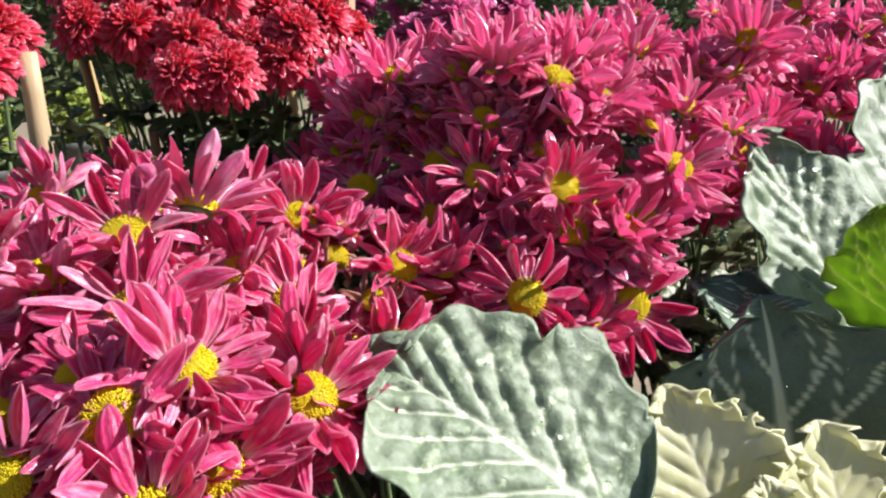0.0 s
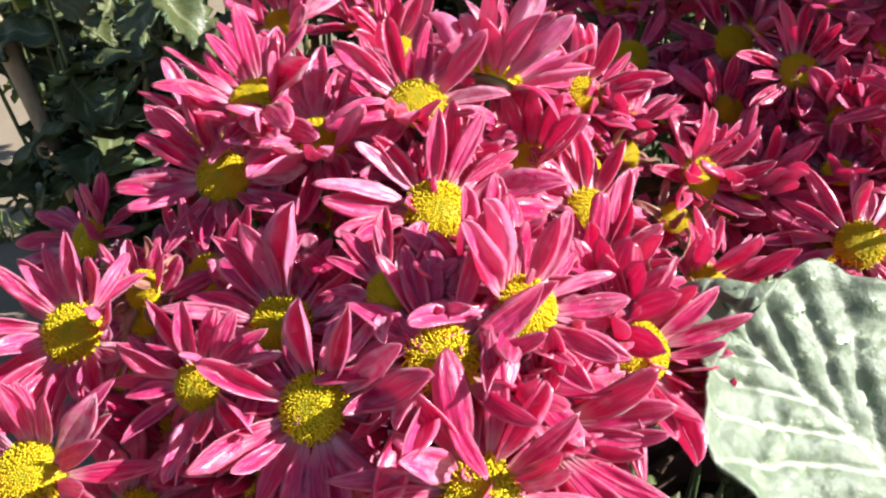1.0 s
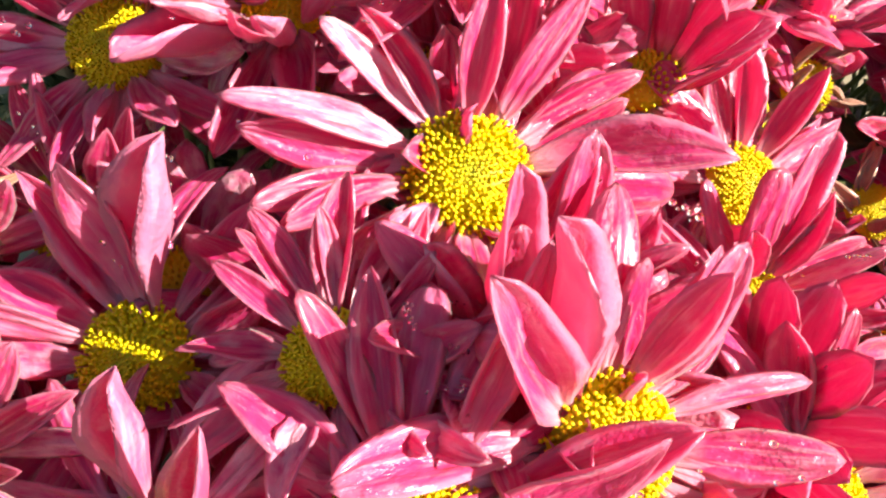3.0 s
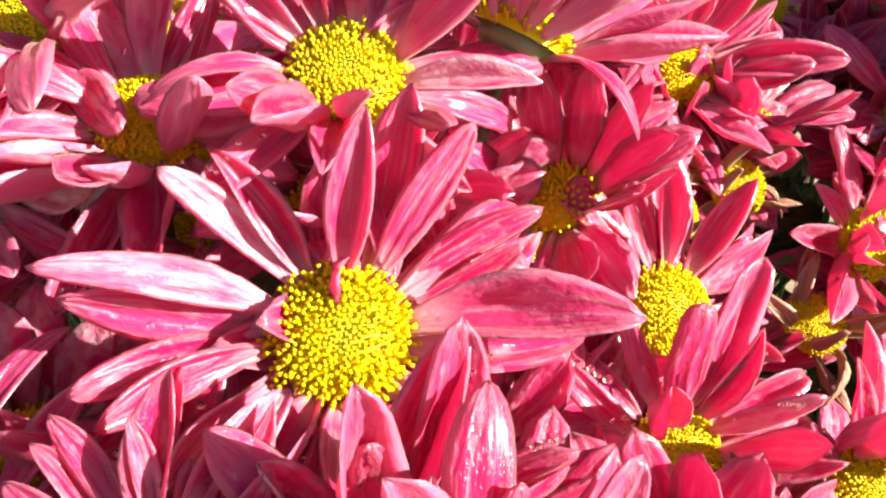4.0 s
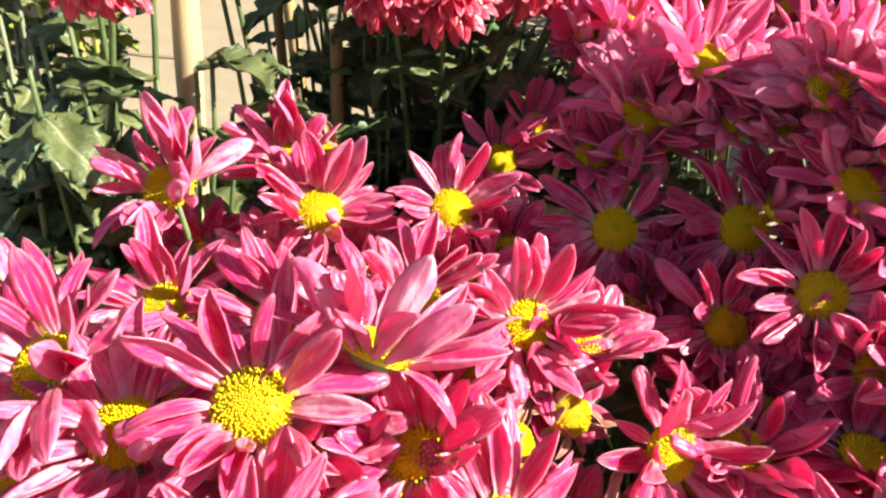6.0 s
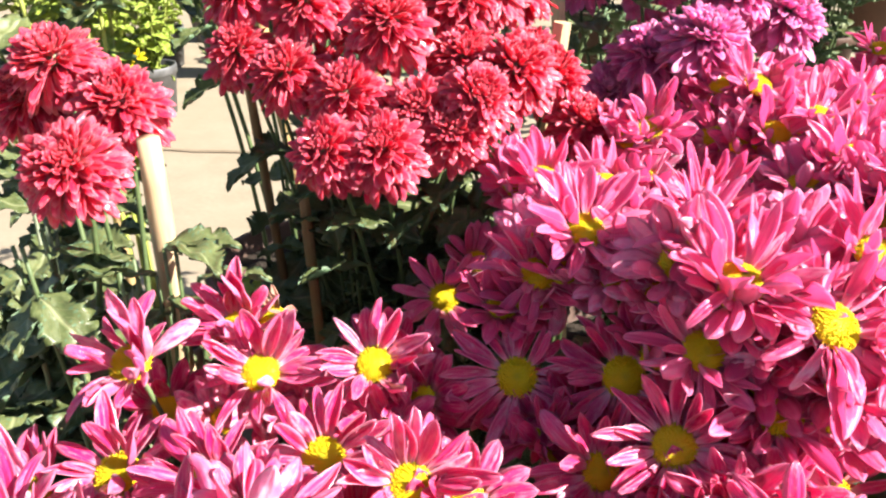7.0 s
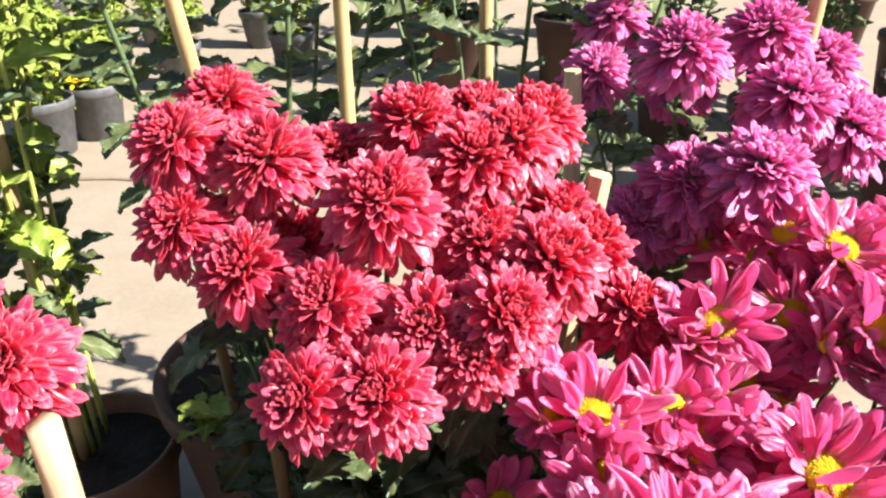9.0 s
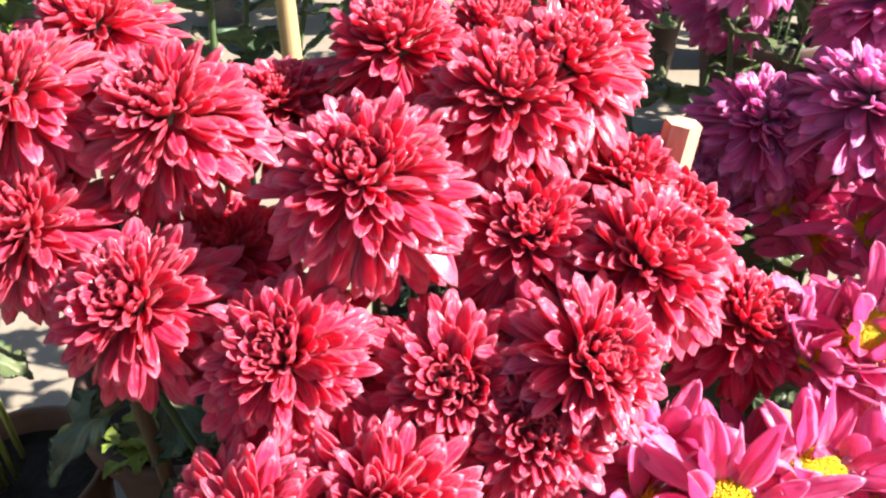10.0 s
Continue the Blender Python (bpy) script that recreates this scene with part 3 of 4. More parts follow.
def hedge():
    """A far dark bank of shrubs behind the rows of pots."""
    rng = random.Random(12)
    verts, faces, slots, uvs = [], [], [], []
    for k in range(5200):
        x = rng.uniform(-14, 11)
        z = 2.6 * rng.random() ** 1.1
        y = 9.0 + rng.uniform(-0.6, 0.6) + 0.3 * math.sin(x * 1.3)
        c = Vector((x, y, z))
        a = Vector((rng.uniform(-1, 1), rng.uniform(-1, 1), rng.uniform(-1, 1))).normalized() * rng.uniform(0.07, 0.16)
        b = a.orthogonal().normalized() * a.length * 0.45
        i = len(verts)
        verts += [c - a, c + b, c + a, c - b]
        uvs += [(0, 0.5), (0.5, 0), (1, 0.5), (0.5, 1)]
        faces.append((i, i + 1, i + 2, i + 3))
        slots.append(0)
    tagged(new("hedge", mesh_of("hedge", verts, faces, [LEAF], slots, uvs)), "dark green far bank of shrubs", "hedge", kind="stuff")
    verts, faces = [], []
    for x in (-30, 30):
        verts += [Vector((x, 10.2, 0)), Vector((x, 10.2, 3.2)), Vector((x, 10.5, 3.2)), Vector((x, 10.5, 0))]
    for k in range(4):
        faces.append((k, (k + 1) % 4, 4 + (k + 1) % 4, 4 + k))
    tagged(new("backdrop", mesh_of("backdrop", verts, faces, [HEDGE], smooth=False)), "dark green wall behind the shrubs", "wall", kind="structure")


hedge()

# ---------------------------------------------------------------- pink plants
LEFT_BLOOMS = [
    (-0.211, 0.332, 0.520, -100, 50, 0.030, 22),
    (-0.216, 0.363, 0.551, -82, 42, 0.036, 24),
    (-0.208, 0.385, 0.577, -104, 58, 0.036, 45),
    (-0.290, 0.366, 0.509, -114, 35, 0.030, 30),
    (-0.231, 0.316, 0.510, -100, 30, 0.028, 14),
    (-0.243, 0.290, 0.517, -86, 40, 0.035, 20),
    (-0.232, 0.244, 0.494, -80, 45, 0.037, 34),
    (-0.184, 0.273, 0.518, -98, 25, 0.026, 15),
    (-0.165, 0.300, 0.526, -92, 46, 0.036, 24),
    (-0.142, 0.270, 0.520, -100, 44, 0.035, 12),
    (-0.177, 0.377, 0.566, -62, 64, 0.036, 26),
    (-0.245, 0.502, 0.580, -78, 58, 0.036, 52),
    (-0.216, 0.562, 0.573, -78, 58, 0.034, 60),
    (-0.187, 0.538, 0.562, -69, 51, 0.036, 40),
]
MID_BLOOMS = [
    (-0.121, 0.349, 0.553, -66, 46, 0.039, 8),
    (-0.096, 0.415, 0.545, -48, 54, 0.037, 4),
    (-0.063, 0.408, 0.532, -50, 44, 0.035, 0),
    (-0.138, 0.388, 0.581, -70, 58, 0.037, 34),
    (-0.111, 0.416, 0.586, 69, 58, 0.037, 38),
    (-0.125, 0.299, 0.548, -92, 64, 0.025, 6),
    (-0.104, 0.282, 0.537, -77, 46, 0.037, 12),
    (-0.082, 0.305, 0.545, -51, 50, 0.034, 26),
    (-0.040, 0.330, 0.516, -52, 48, 0.037, 24),
    (-0.008, 0.397, 0.507, -56, 42, 0.033, 30),
    (-0.055, 0.376, 0.520, -67, 47, 0.033, 30),
    (-0.009, 0.466, 0.531, -48, 33, 0.035, 38),
    (-0.072, 0.484, 0.562, -46, 36, 0.034, 34),
    (-0.127, 0.566, 0.562, -54, 47, 0.034, 35),
    (-0.071, 0.290, 0.508, -70, 40, 0.037, 34),
    (-0.086, 0.258, 0.508, -80, 40, 0.037, 26),
    (-0.098, 0.318, 0.539, -60, 55, 0.034, 50),
]
VALLEY_BLOOMS = [
    (-0.045, 0.587, 0.557, -79, 42, 0.036, 12),
    (0.015, 0.587, 0.571, -79, 39, 0.037, 10),
    (0.012, 0.541, 0.542, -64, 45, 0.033, 30),
    (0.020, 0.480, 0.524, -90, 67, 0.036, 55),
    (0.054, 0.582, 0.548, -70, 33, 0.035, 15),
    (0.092, 0.570, 0.577, -70, 33, 0.036, 15),
    (0.078, 0.551, 0.538, -70, 38, 0.034, 25),
    (0.118, 0.557, 0.544, -63, 32, 0.036, 20),
    (0.068, 0.446, 0.514, -93, 23, 0.036, -2),
    (0.136, 0.476, 0.493, -84, 14, 0.038, -4),
    (0.045, 0.541, 0.569, -86, 37, 0.034, 25),
    (0.070, 0.521, 0.549, -80, 31, 0.033, 30),
    (0.103, 0.496, 0.537, -80, 26, 0.033, 30),
    (0.097, 0.494, 0.568, -73, 36, 0.034, 40),
]
RIDGE_BLOOMS = [
    (-0.128, 0.690, 0.538, -56, 44, 0.034, 20),
    (-0.044, 0.627, 0.604, -51, 55, 0.034, 25),
    (-0.019, 0.646, 0.629, -57, 55, 0.037, 42),
    (0.072, 0.590, 0.640, -45, 64, 0.039, 38),
    (0.046, 0.613, 0.646, -51, 69, 0.036, 60),
    (0.105, 0.572, 0.630, -46, 49, 0.037, 25),
    (0.127, 0.626, 0.643, -45, 64, 0.036, 45),
    (-0.064, 0.731, 0.624, -54, 60, 0.035, 50),
    (-0.092, 0.752, 0.615, -60, 54, 0.033, 30),
    (0.052, 0.572, 0.605, -62, 49, 0.034, 40),
    (-0.018, 0.629, 0.636, -62, 54, 0.034, 35),
    (0.089, 0.563, 0.582, -57, 49, 0.034, 25),
    (0.137, 0.587, 0.613, -56, 58, 0.035, 45),
]
FAR_BLOOMS = [
    (0.122, 0.846, 0.650, -45, 64, 0.037, 40),
    (0.078, 0.903, 0.659, -49, 55, 0.037, 28),
    (0.063, 0.572, 0.646, -55, 67, 0.035, 50),
    (0.186, 0.676, 0.640, -55, 67, 0.035, 50),
    (0.206, 0.599, 0.599, -51, 57, 0.034, 45),
    (0.229, 0.566, 0.587, -44, 68, 0.026, 40),
    (0.310, 0.735, 0.642, -56, 58, 0.036, 45),
    (0.180, 0.531, 0.569, -53, 43, 0.033, 30),
    (0.138, 0.493, 0.538, -58, 43, 0.032, 35),
]
RED_BLOOMS = [
    (-0.191, 0.757, 0.728, -80, 54, 0.037),
    (-0.151, 0.808, 0.738, -60, 60, 0.036),
    (-0.275, 0.785, 0.735, -84, 58, 0.037),
    (-0.331, 0.776, 0.744, -100, 60, 0.035),
    (-0.331, 0.832, 0.752, -87, 74, 0.035),
    (-0.320, 0.751, 0.701, -92, 54, 0.032),
    (-0.262, 0.724, 0.693, -92, 54, 0.033),
    (-0.211, 0.720, 0.681, -84, 52, 0.034),
    (-0.139, 0.780, 0.699, -71, 58, 0.033),
    (-0.098, 0.776, 0.693, -56, 55, 0.037),
    (-0.157, 0.730, 0.670, -72, 46, 0.033),
    (-0.172, 0.690, 0.651, -76, 44, 0.036),
    (-0.207, 0.675, 0.652, -94, 40, 0.032),
    (-0.130, 0.727, 0.659, -70, 40, 0.033),
    (-0.115, 0.736, 0.680, -45, 41, 0.032),
]
RED_BACK_BLOOMS = [
    (-0.050, 0.814, 0.643, -50, 53, 0.033),
    (-0.204, 0.856, 0.740, -86, 74, 0.038),
    (-0.133, 0.828, 0.744, -53, 70, 0.034),
    (-0.126, 0.886, 0.738, -48, 70, 0.036),
    (-0.103, 0.842, 0.690, -53, 73, 0.033),
    (-0.081, 0.832, 0.676, -49, 63, 0.034),
    (-0.259, 0.846, 0.716, -64, 70, 0.033),
    (-0.264, 0.786, 0.674, -85, 66, 0.034),
    (-0.168, 0.886, 0.738, -59, 76, 0.034),
]
LEFT_RED_BLOOMS = [
    (-0.322, 0.614, 0.695, -53, 50, 0.035),
    (-0.301, 0.546, 0.677, -64, 49, 0.033),
    (-0.415, 0.628, 0.689, -84, 61, 0.036),
    (-0.382, 0.627, 0.715, -76, 66, 0.036),
]
PURPLE_BLOOMS = [
    (0.036, 1.116, 0.757, -52, 77, 0.045),
    (0.032, 0.976, 0.683, -44, 72, 0.047),
    (0.055, 1.051, 0.720, -43, 76, 0.045),
    (0.105, 1.067, 0.693, -40, 54, 0.046),
    (-0.033, 1.045, 0.755, -61, 72, 0.042),
    (-0.106, 1.104, 0.719, -68, 67, 0.036),
    (-0.029, 1.104, 0.710, -67, 57, 0.036),
    (0.094, 1.183, 0.720, -40, 79, 0.045),
    (-0.052, 0.988, 0.623, -73, 56, 0.042),
    (-0.017, 0.993, 0.662, -68, 67, 0.045),
    (-0.101, 1.205, 0.751, -62, 80, 0.040),
]
TOP_BLOOMS = [
    (0.096, 0.929, 0.618, -52, 67, 0.035, 40),
    (0.049, 0.718, 0.622, -49, 55, 0.038, 48),
    (-0.026, 0.762, 0.614, -52, 71, 0.033, 55),
    (0.021, 0.833, 0.592, -53, 57, 0.036, 50),
    (0.003, 0.769, 0.577, -53, 62, 0.034, 40),
]



def daisy_plant(x, y, blooms, seed, label, low=34, leaves=60, petals=PINK_PETALS, hidden=LOW_DAISIES, wet=0.0, deep=0.014, pot_radius=0.085, pot_height=0.20):
    rng = random.Random(seed)
    plant = thing("potted_chrysanthemum", pose(x, y, 0), label, "potted plant", "pink chrysanthemum pots")
    pot(plant, pot_radius, pot_height, CLAY, rng, 0.028, "dark weathered clay pot")
    base = Vector((x, y, 0))
    for spec in blooms:
        at = Vector(spec[:3]) - base
        head = daisy(plant, (*at, *spec[3:]), rng, petals, wet)
        way = head.matrix_basis.to_3x3() @ Vector((0, 0, 1))
        way.normalize()
        foot = Vector((rng.uniform(-0.05, 0.05), rng.uniform(-0.05, 0.05), pot_height - 0.034))
        stem(plant, curve_between(foot, at - way * 0.005, way), 0.0021)
    for k in range(low):
        one, two = Vector(rng.choice(blooms)[:3]), Vector(rng.choice(blooms)[:3])
        at = one.lerp(two, rng.uniform(0.25, 0.75)) if (one - two).length < 0.11 else one + Vector((rng.uniform(-0.03, 0.03), rng.uniform(-0.01, 0.04), 0))
        at = at - base - Vector((0, 0, rng.uniform(deep, deep + 0.026)))
        child("flower", rng.choice(hidden), plant, facing(*at, rng.uniform(-140, -20), rng.uniform(35, 80), rng.uniform(0, 360)))
    middle = sum((Vector(b[:3]) for b in blooms), Vector()) / len(blooms) - base
    for k in range(leaves):
        near = Vector(rng.choice(blooms)[:3]) - base
        at = near.lerp(Vector((0, 0, pot_height)), rng.uniform(0.18, 0.75)) + Vector((rng.uniform(-0.02, 0.02), rng.uniform(-0.02, 0.02), rng.uniform(-0.02, 0.0)))
        at.z = min(at.z, near.z - 0.035)
        out = math.degrees(math.atan2(at.y, at.x)) + rng.uniform(-60, 60)
        leaf_at(plant, at, out, rng.uniform(-25, 35), rng.uniform(-30, 30), rng.uniform(0.6, 1.0), rng)
    return plant


LEFT_MORE = [(-0.218, 0.452, 0.552, -85, 62, 0.035, 42), (-0.166, 0.458, 0.556, -78, 60, 0.035, 40), (-0.122, 0.492, 0.556, -70, 58, 0.034, 38), (-0.262, 0.436, 0.538, -95, 60, 0.034, 40)]
left_plant = daisy_plant(-0.215, 0.375, LEFT_BLOOMS + LEFT_MORE, 101, "magenta daisy chrysanthemum with yellow hearts in a clay pot", 32, wet=0.12, deep=0.030)
middle_plant = daisy_plant(-0.025, 0.385, MID_BLOOMS, 102, "magenta daisy chrysanthemum in full sunlit bloom in a clay pot", 60, 70, wet=0.16)
daisy_plant(0.095, 0.545, VALLEY_BLOOMS, 103, "magenta daisy chrysanthemum in the shade of its neighbours", 50, 70)
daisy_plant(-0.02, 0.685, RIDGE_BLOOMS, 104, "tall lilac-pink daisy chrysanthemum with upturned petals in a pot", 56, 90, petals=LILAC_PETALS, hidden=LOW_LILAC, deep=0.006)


def more_blooms(rng, count, x0, x1, y0, y1, z):
    return [(rng.uniform(x0, x1), rng.uniform(y0, y1), z + rng.uniform(-0.03, 0.03), rng.uniform(-120, -30), rng.uniform(40, 75), rng.uniform(0.032, 0.037), rng.randint(20, 55)) for _ in range(count)]


daisy_plant(0.195, 0.72, FAR_BLOOMS + more_blooms(random.Random(31), 9, 0.14, 0.33, 0.63, 0.88, 0.615), 105, "lilac-pink daisy chrysanthemum in a pot beside the kale", 44, 90, LILAC_PETALS, LOW_LILAC, deep=0.004)
daisy_plant(0.29, 0.66, more_blooms(random.Random(33), 7, 0.21, 0.36, 0.60, 0.72, 0.55), 108, "low pink daisy chrysanthemum hidden behind the kale", 16, 60, LILAC_PETALS, LOW_LILAC, deep=0.004)
daisy_plant(0.42, 0.86, more_blooms(random.Random(32), 7, 0.30, 0.45, 0.74, 0.95, 0.59) + more_blooms(random.Random(35), 11, 0.42, 0.60, 0.78, 1.02, 0.615), 106, "dense lilac-pink daisy chrysanthemum in a clay pot", 40, 50, LILAC_PETALS, LOW_LILAC, deep=0.004)
daisy_plant(0.40, 1.12, more_blooms(random.Random(34), 18, 0.20, 0.62, 1.00, 1.32, 0.640), 109, "lilac-pink daisy chrysanthemum in a back row clay pot", 30, 50, LILAC_PETALS, LOW_LILAC, deep=0.004)

TOP_MORE = [(x, y, z, a, e, 0.036, lift) for x, y, z, a, e, lift in (
    (0.092, 0.833, 0.640, -65, 55, 40), (0.190, 0.872, 0.640, -70, 60, 45), (0.132, 0.769, 0.645, -60, 50, 35), (0.158, 0.724, 0.645, -60, 55, 50),
    (0.001, 0.818, 0.640, -85, 50, 50), (0.038, 0.935, 0.625, -80, 55, 45), (0.170, 0.960, 0.640, -60, 60, 50), (0.053, 0.872, 0.620, -90, 45, 30), (0.125, 0.900, 0.630, -60, 60, 55), (0.000, 0.985, 0.615, -80, 55, 45))]
daisy_plant(0.07, 0.86, TOP_BLOOMS + TOP_MORE, 107, "lilac-pink daisy chrysanthemum with pale upturned petals behind the others", 70, 50, LILAC_PETALS, LOW_LILAC, deep=0.004)


def withered_head(plant, at, azimuth, elevation, seed):
    rng = random.Random(seed)
    head = child("withered_flower_head", DISCS[1], plant, facing(*at, azimuth, elevation) @ Matrix.Scale(0.8, 4), "dry brown withered flower")
    for k in range(13):
        child("petal", rng.choice(DRY_PETALS), head, petal_pose(k * 27.7 + rng.uniform(-12, 12), 0.006, 0.0, rng.uniform(-40, 60), rng.uniform(-60, 60), rng.uniform(0.8, 1.2)))


withered_head(middle_plant, (-0.048 + 0.025, 0.463 - 0.385, 0.540), -60, 40, 1)
withered_head(middle_plant, (-0.040 + 0.025, 0.372 - 0.385, 0.512), -50, 20, 2)
withered_head(middle_plant, (-0.022 + 0.025, 0.432 - 0.385, 0.522), -70, 60, 5)
withered_head(middle_plant, (-0.066 + 0.025, 0.440 - 0.385, 0.540), -30, 50, 6)
withered_head(middle_plant, (-0.018 + 0.025, 0.372 - 0.385, 0.505), -70, 40, 7)
withered_head(left_plant, (-0.231 + 0.215, 0.318 - 0.375, 0.520), -110, 30, 3)
withered_head(left_plant, (-0.200 + 0.215, 0.575 - 0.375, 0.575), -90, 60, 4)

# ---------------------------------------------------------------- red and purple plants


def pompon_plant(x, y, blooms, heads, outer, seed, label, group, pot_radius=0.12, pot_height=0.26, leaves_each=6, count=10, material=None, high=6, yard_side=-1.0):
    rng = random.Random(seed)
    plant = thing("potted_chrysanthemum", pose(x, y, 0), label, "potted plant", group)
    pot(plant, pot_radius, pot_height, material or CLAY, rng, 0.035, "dark brown clay pot with a thick rim")
    base = Vector((x, y, 0))
    for spec in blooms:
        at = Vector(spec[:3]) - base
        head = pompon(plant, (*at, *spec[3:]), heads, outer, rng, count)
        way = head.matrix_basis.to_3x3() @ Vector((0, 0, 1))
        way.normalize()
        foot = Vector((rng.uniform(-0.06, 0.06), rng.uniform(-0.06, 0.06), pot_height - 0.034))
        points = curve_between(foot, at - way * 0.010, way * 0.5 + Vector((0, 0, 0.5)), 9)
        stem(plant, points, 0.0026)
        for k in range(leaves_each):
            p = points[min(len(points) - 2, 1 + int(k * high / leaves_each) + rng.randint(0, 1))]
            if p.x > yard_side:
                leaf_at(plant, p, k * 137 + rng.uniform(-30, 30), rng.uniform(-15, 35), rng.uniform(-25, 25), rng.uniform(0.7, 1.15), rng)
    return plant


red_plant = pompon_plant(-0.245, 0.81, RED_BLOOMS + RED_BACK_BLOOMS, RED_HEADS, RED_OUTER, 201, "deep red double chrysanthemum in full bloom with wooden stakes", "red chrysanthemum pots", 0.13, 0.26, 8, yard_side=-0.12)
left_red = pompon_plant(-0.36, 0.60, LEFT_RED_BLOOMS, RED_HEADS, RED_OUTER, 202, "red double chrysanthemum with a few large heads beside a stake", "red chrysanthemum pots", leaves_each=22, high=4)
pompon_plant(0.0, 1.08, PURPLE_BLOOMS, PURPLE_HEADS, PURPLE_OUTER, 203, "purple double chrysanthemum on long stems in a clay pot", "purple chrysanthemum pots", 0.14, 0.27, 12, high=8)


def side_shoots(plant, seed):
    """Leafy shoots that spread from the foot of the plant, between it and the yard."""
    rng = random.Random(seed)
    for k in range(32):
        x = rng.uniform(-0.30, 0.02)
        top = Vector((x, rng.uniform(-0.11 - 1.15 * x, -0.02 - 0.867 * x), rng.uniform(0.36, 0.63)))
        foot = Vector((rng.uniform(-0.09, -0.02), rng.uniform(-0.06, 0.04), 0.226))
        points = curve_between(foot, top, Vector((0, 0, 1)), 9)
        stem(plant, points, 0.0028, STEM_GREY)
        for j in range(9):
            p = points[1 + j]
            leaf_at(plant, p, j * 137 + rng.uniform(-40, 40), rng.uniform(-30, 45), rng.uniform(-35, 35), rng.uniform(0.7, 1.2), rng)


side_shoots(left_red, 211)
foot_rng = random.Random(217)
for dx, dy, z, turn in ((0.075, -0.025, 0.592, 200), (0.085, -0.020, 0.575, 330), (0.095, -0.010, 0.585, 20), (0.060, -0.040, 0.600, 170), (0.070, -0.015, 0.560, 260), (0.083, -0.022, 0.612, 25), (0.096, -0.026, 0.618, 345), (0.062, -0.028, 0.604, 200)):
    leaf_at(left_red, Vector((dx, dy, z)), turn, 10, foot_rng.uniform(-25, 25), 0.8, foot_rng)
    stem(left_red, curve_between(Vector((dx * 0.4, dy, 0.226)), Vector((dx, dy, z)), Vector((0, 0, 1))), 0.002)


def rim_shoots(plant, seed, count, x0, x1, y0, y1, z0, z1, foot_z):
    """Short leafy shoots between the pot and the flower heads, dense enough to close the view between the stems."""
    rng = random.Random(seed)
    for k in range(count):
        top = Vector((rng.uniform(x0, x1), rng.uniform(y0, y1), rng.uniform(z0, z1)))
        foot = Vector((top.x * 0.7, top.y * 0.7, foot_z))
        points = curve_between(foot, top, Vector((0, 0, 1)), 9)
        stem(plant, points, 0.0022)
        for j in range(6):
            leaf_at(plant, points[3 + j], j * 137 + rng.uniform(-40, 40), rng.uniform(-35, 40), rng.uniform(-35, 35), rng.uniform(0.75, 1.2), rng)


rim_shoots(red_plant, 212, 20, -0.02, 0.13, -0.08, 0.06, 0.44, 0.66, 0.226)
rim_shoots(red_plant, 214, 10, -0.055, -0.01, -0.08, 0.0, 0.38, 0.49, 0.226)
rim_shoots(left_red, 215, 14, -0.09, 0.05, -0.10, 0.03, 0.50, 0.635, 0.226)
rim_shoots(left_red, 216, 12, -0.20, -0.05, -0.07, 0.04, 0.42, 0.60, 0.226)
rim_shoots(red_plant, 213, 3, -0.10, -0.08, 0.0, 0.05, 0.58, 0.66, 0.226)

# ---------------------------------------------------------------- stakes
stake("stake", (-0.080, 0.862, 0.713), (-0.140, 0.845, 0.222), 0.0085, TIMBER, "short pale sawn wooden stake among the red flowers", True)
stake("stake", (-0.124, 1.057, 0.730), (-0.095, 1.055, 0.232), 0.0085, TIMBER, "pale sawn wooden stake behind the red flowers", True)
stake("stake", (-0.293, 0.602, 0.677), (-0.330, 0.610, 0.222), 0.0076, TIMBER, "thick pale round wooden stake beside the red heads")
stake("stake", (-0.352, 0.802, 0.672), (-0.335, 0.808, 0.222), 0.0044, SHADED_CANE, "thin brown cane stake, darkened for shade, in the red plant's pot")
stake("stake", (-0.262, 0.728, 0.60), (-0.262, 0.728, 0.222), 0.0046, SHADED_CANE, "thin brown cane stake, darkened for shade, under the red heads")
stake("stake", (0.076, 1.14, 0.86), (0.060, 1.13, 0.232), 0.0065, BAMBOO, "bamboo stake among purple flowers")

leaning = stake("stake", (-0.520, 0.582, 0.580), (-0.372, 0.520, 0.222), 0.0070, GREY_CANE, "weathered grey-brown stake leaning outwards")

ring_verts, ring_faces = [], []
tube([Vector((0.0048 * math.cos(a * 0.42), 0, 0.0048 * math.sin(a * 0.42))) for a in range(16)], [0.0011 + 0.0002 * (a % 2) for a in range(16)], 6, ring_verts, ring_faces)
child("twine_ring", mesh_of("twine_ring", ring_verts, ring_faces, [JOINT]), leaning, Matrix.Translation(Vector((-0.436, 0.512, 0.480)) - Vector((-0.372, 0.520, 0.222))), "loop of dark twine")


def grass_tuft(x, y, seed, label):
    rng = random.Random(seed)
    verts, faces, slots, uvs = [], [], [], []
    for k in range(26):
        m = pose(rng.uniform(-0.02, 0.02), rng.uniform(-0.012, 0.012), 0, 0, 0, rng.uniform(0, 360)) @ pose(0, 0, 0, 0, -rng.uniform(35, 85), 0)
        start = len(verts)
        sheet(5, 2, blade(rng.uniform(0.03, 0.075), 0.0034, 0.8, 0.3, rng.uniform(-1.2, 0.2), 0.3, 0.1, 0.9), 0.0004, verts, faces, slots, uvs)
        for i in range(start, len(verts)):
            verts[i] = m @ verts[i]
    ob = new("grass_tuft", mesh_of("grass_tuft", verts, faces, [LEAF_LIME, LEAF_LIME], slots, uvs))
    ob.matrix_basis = pose(x, y, 0)
    tagged(ob, label, "grass")


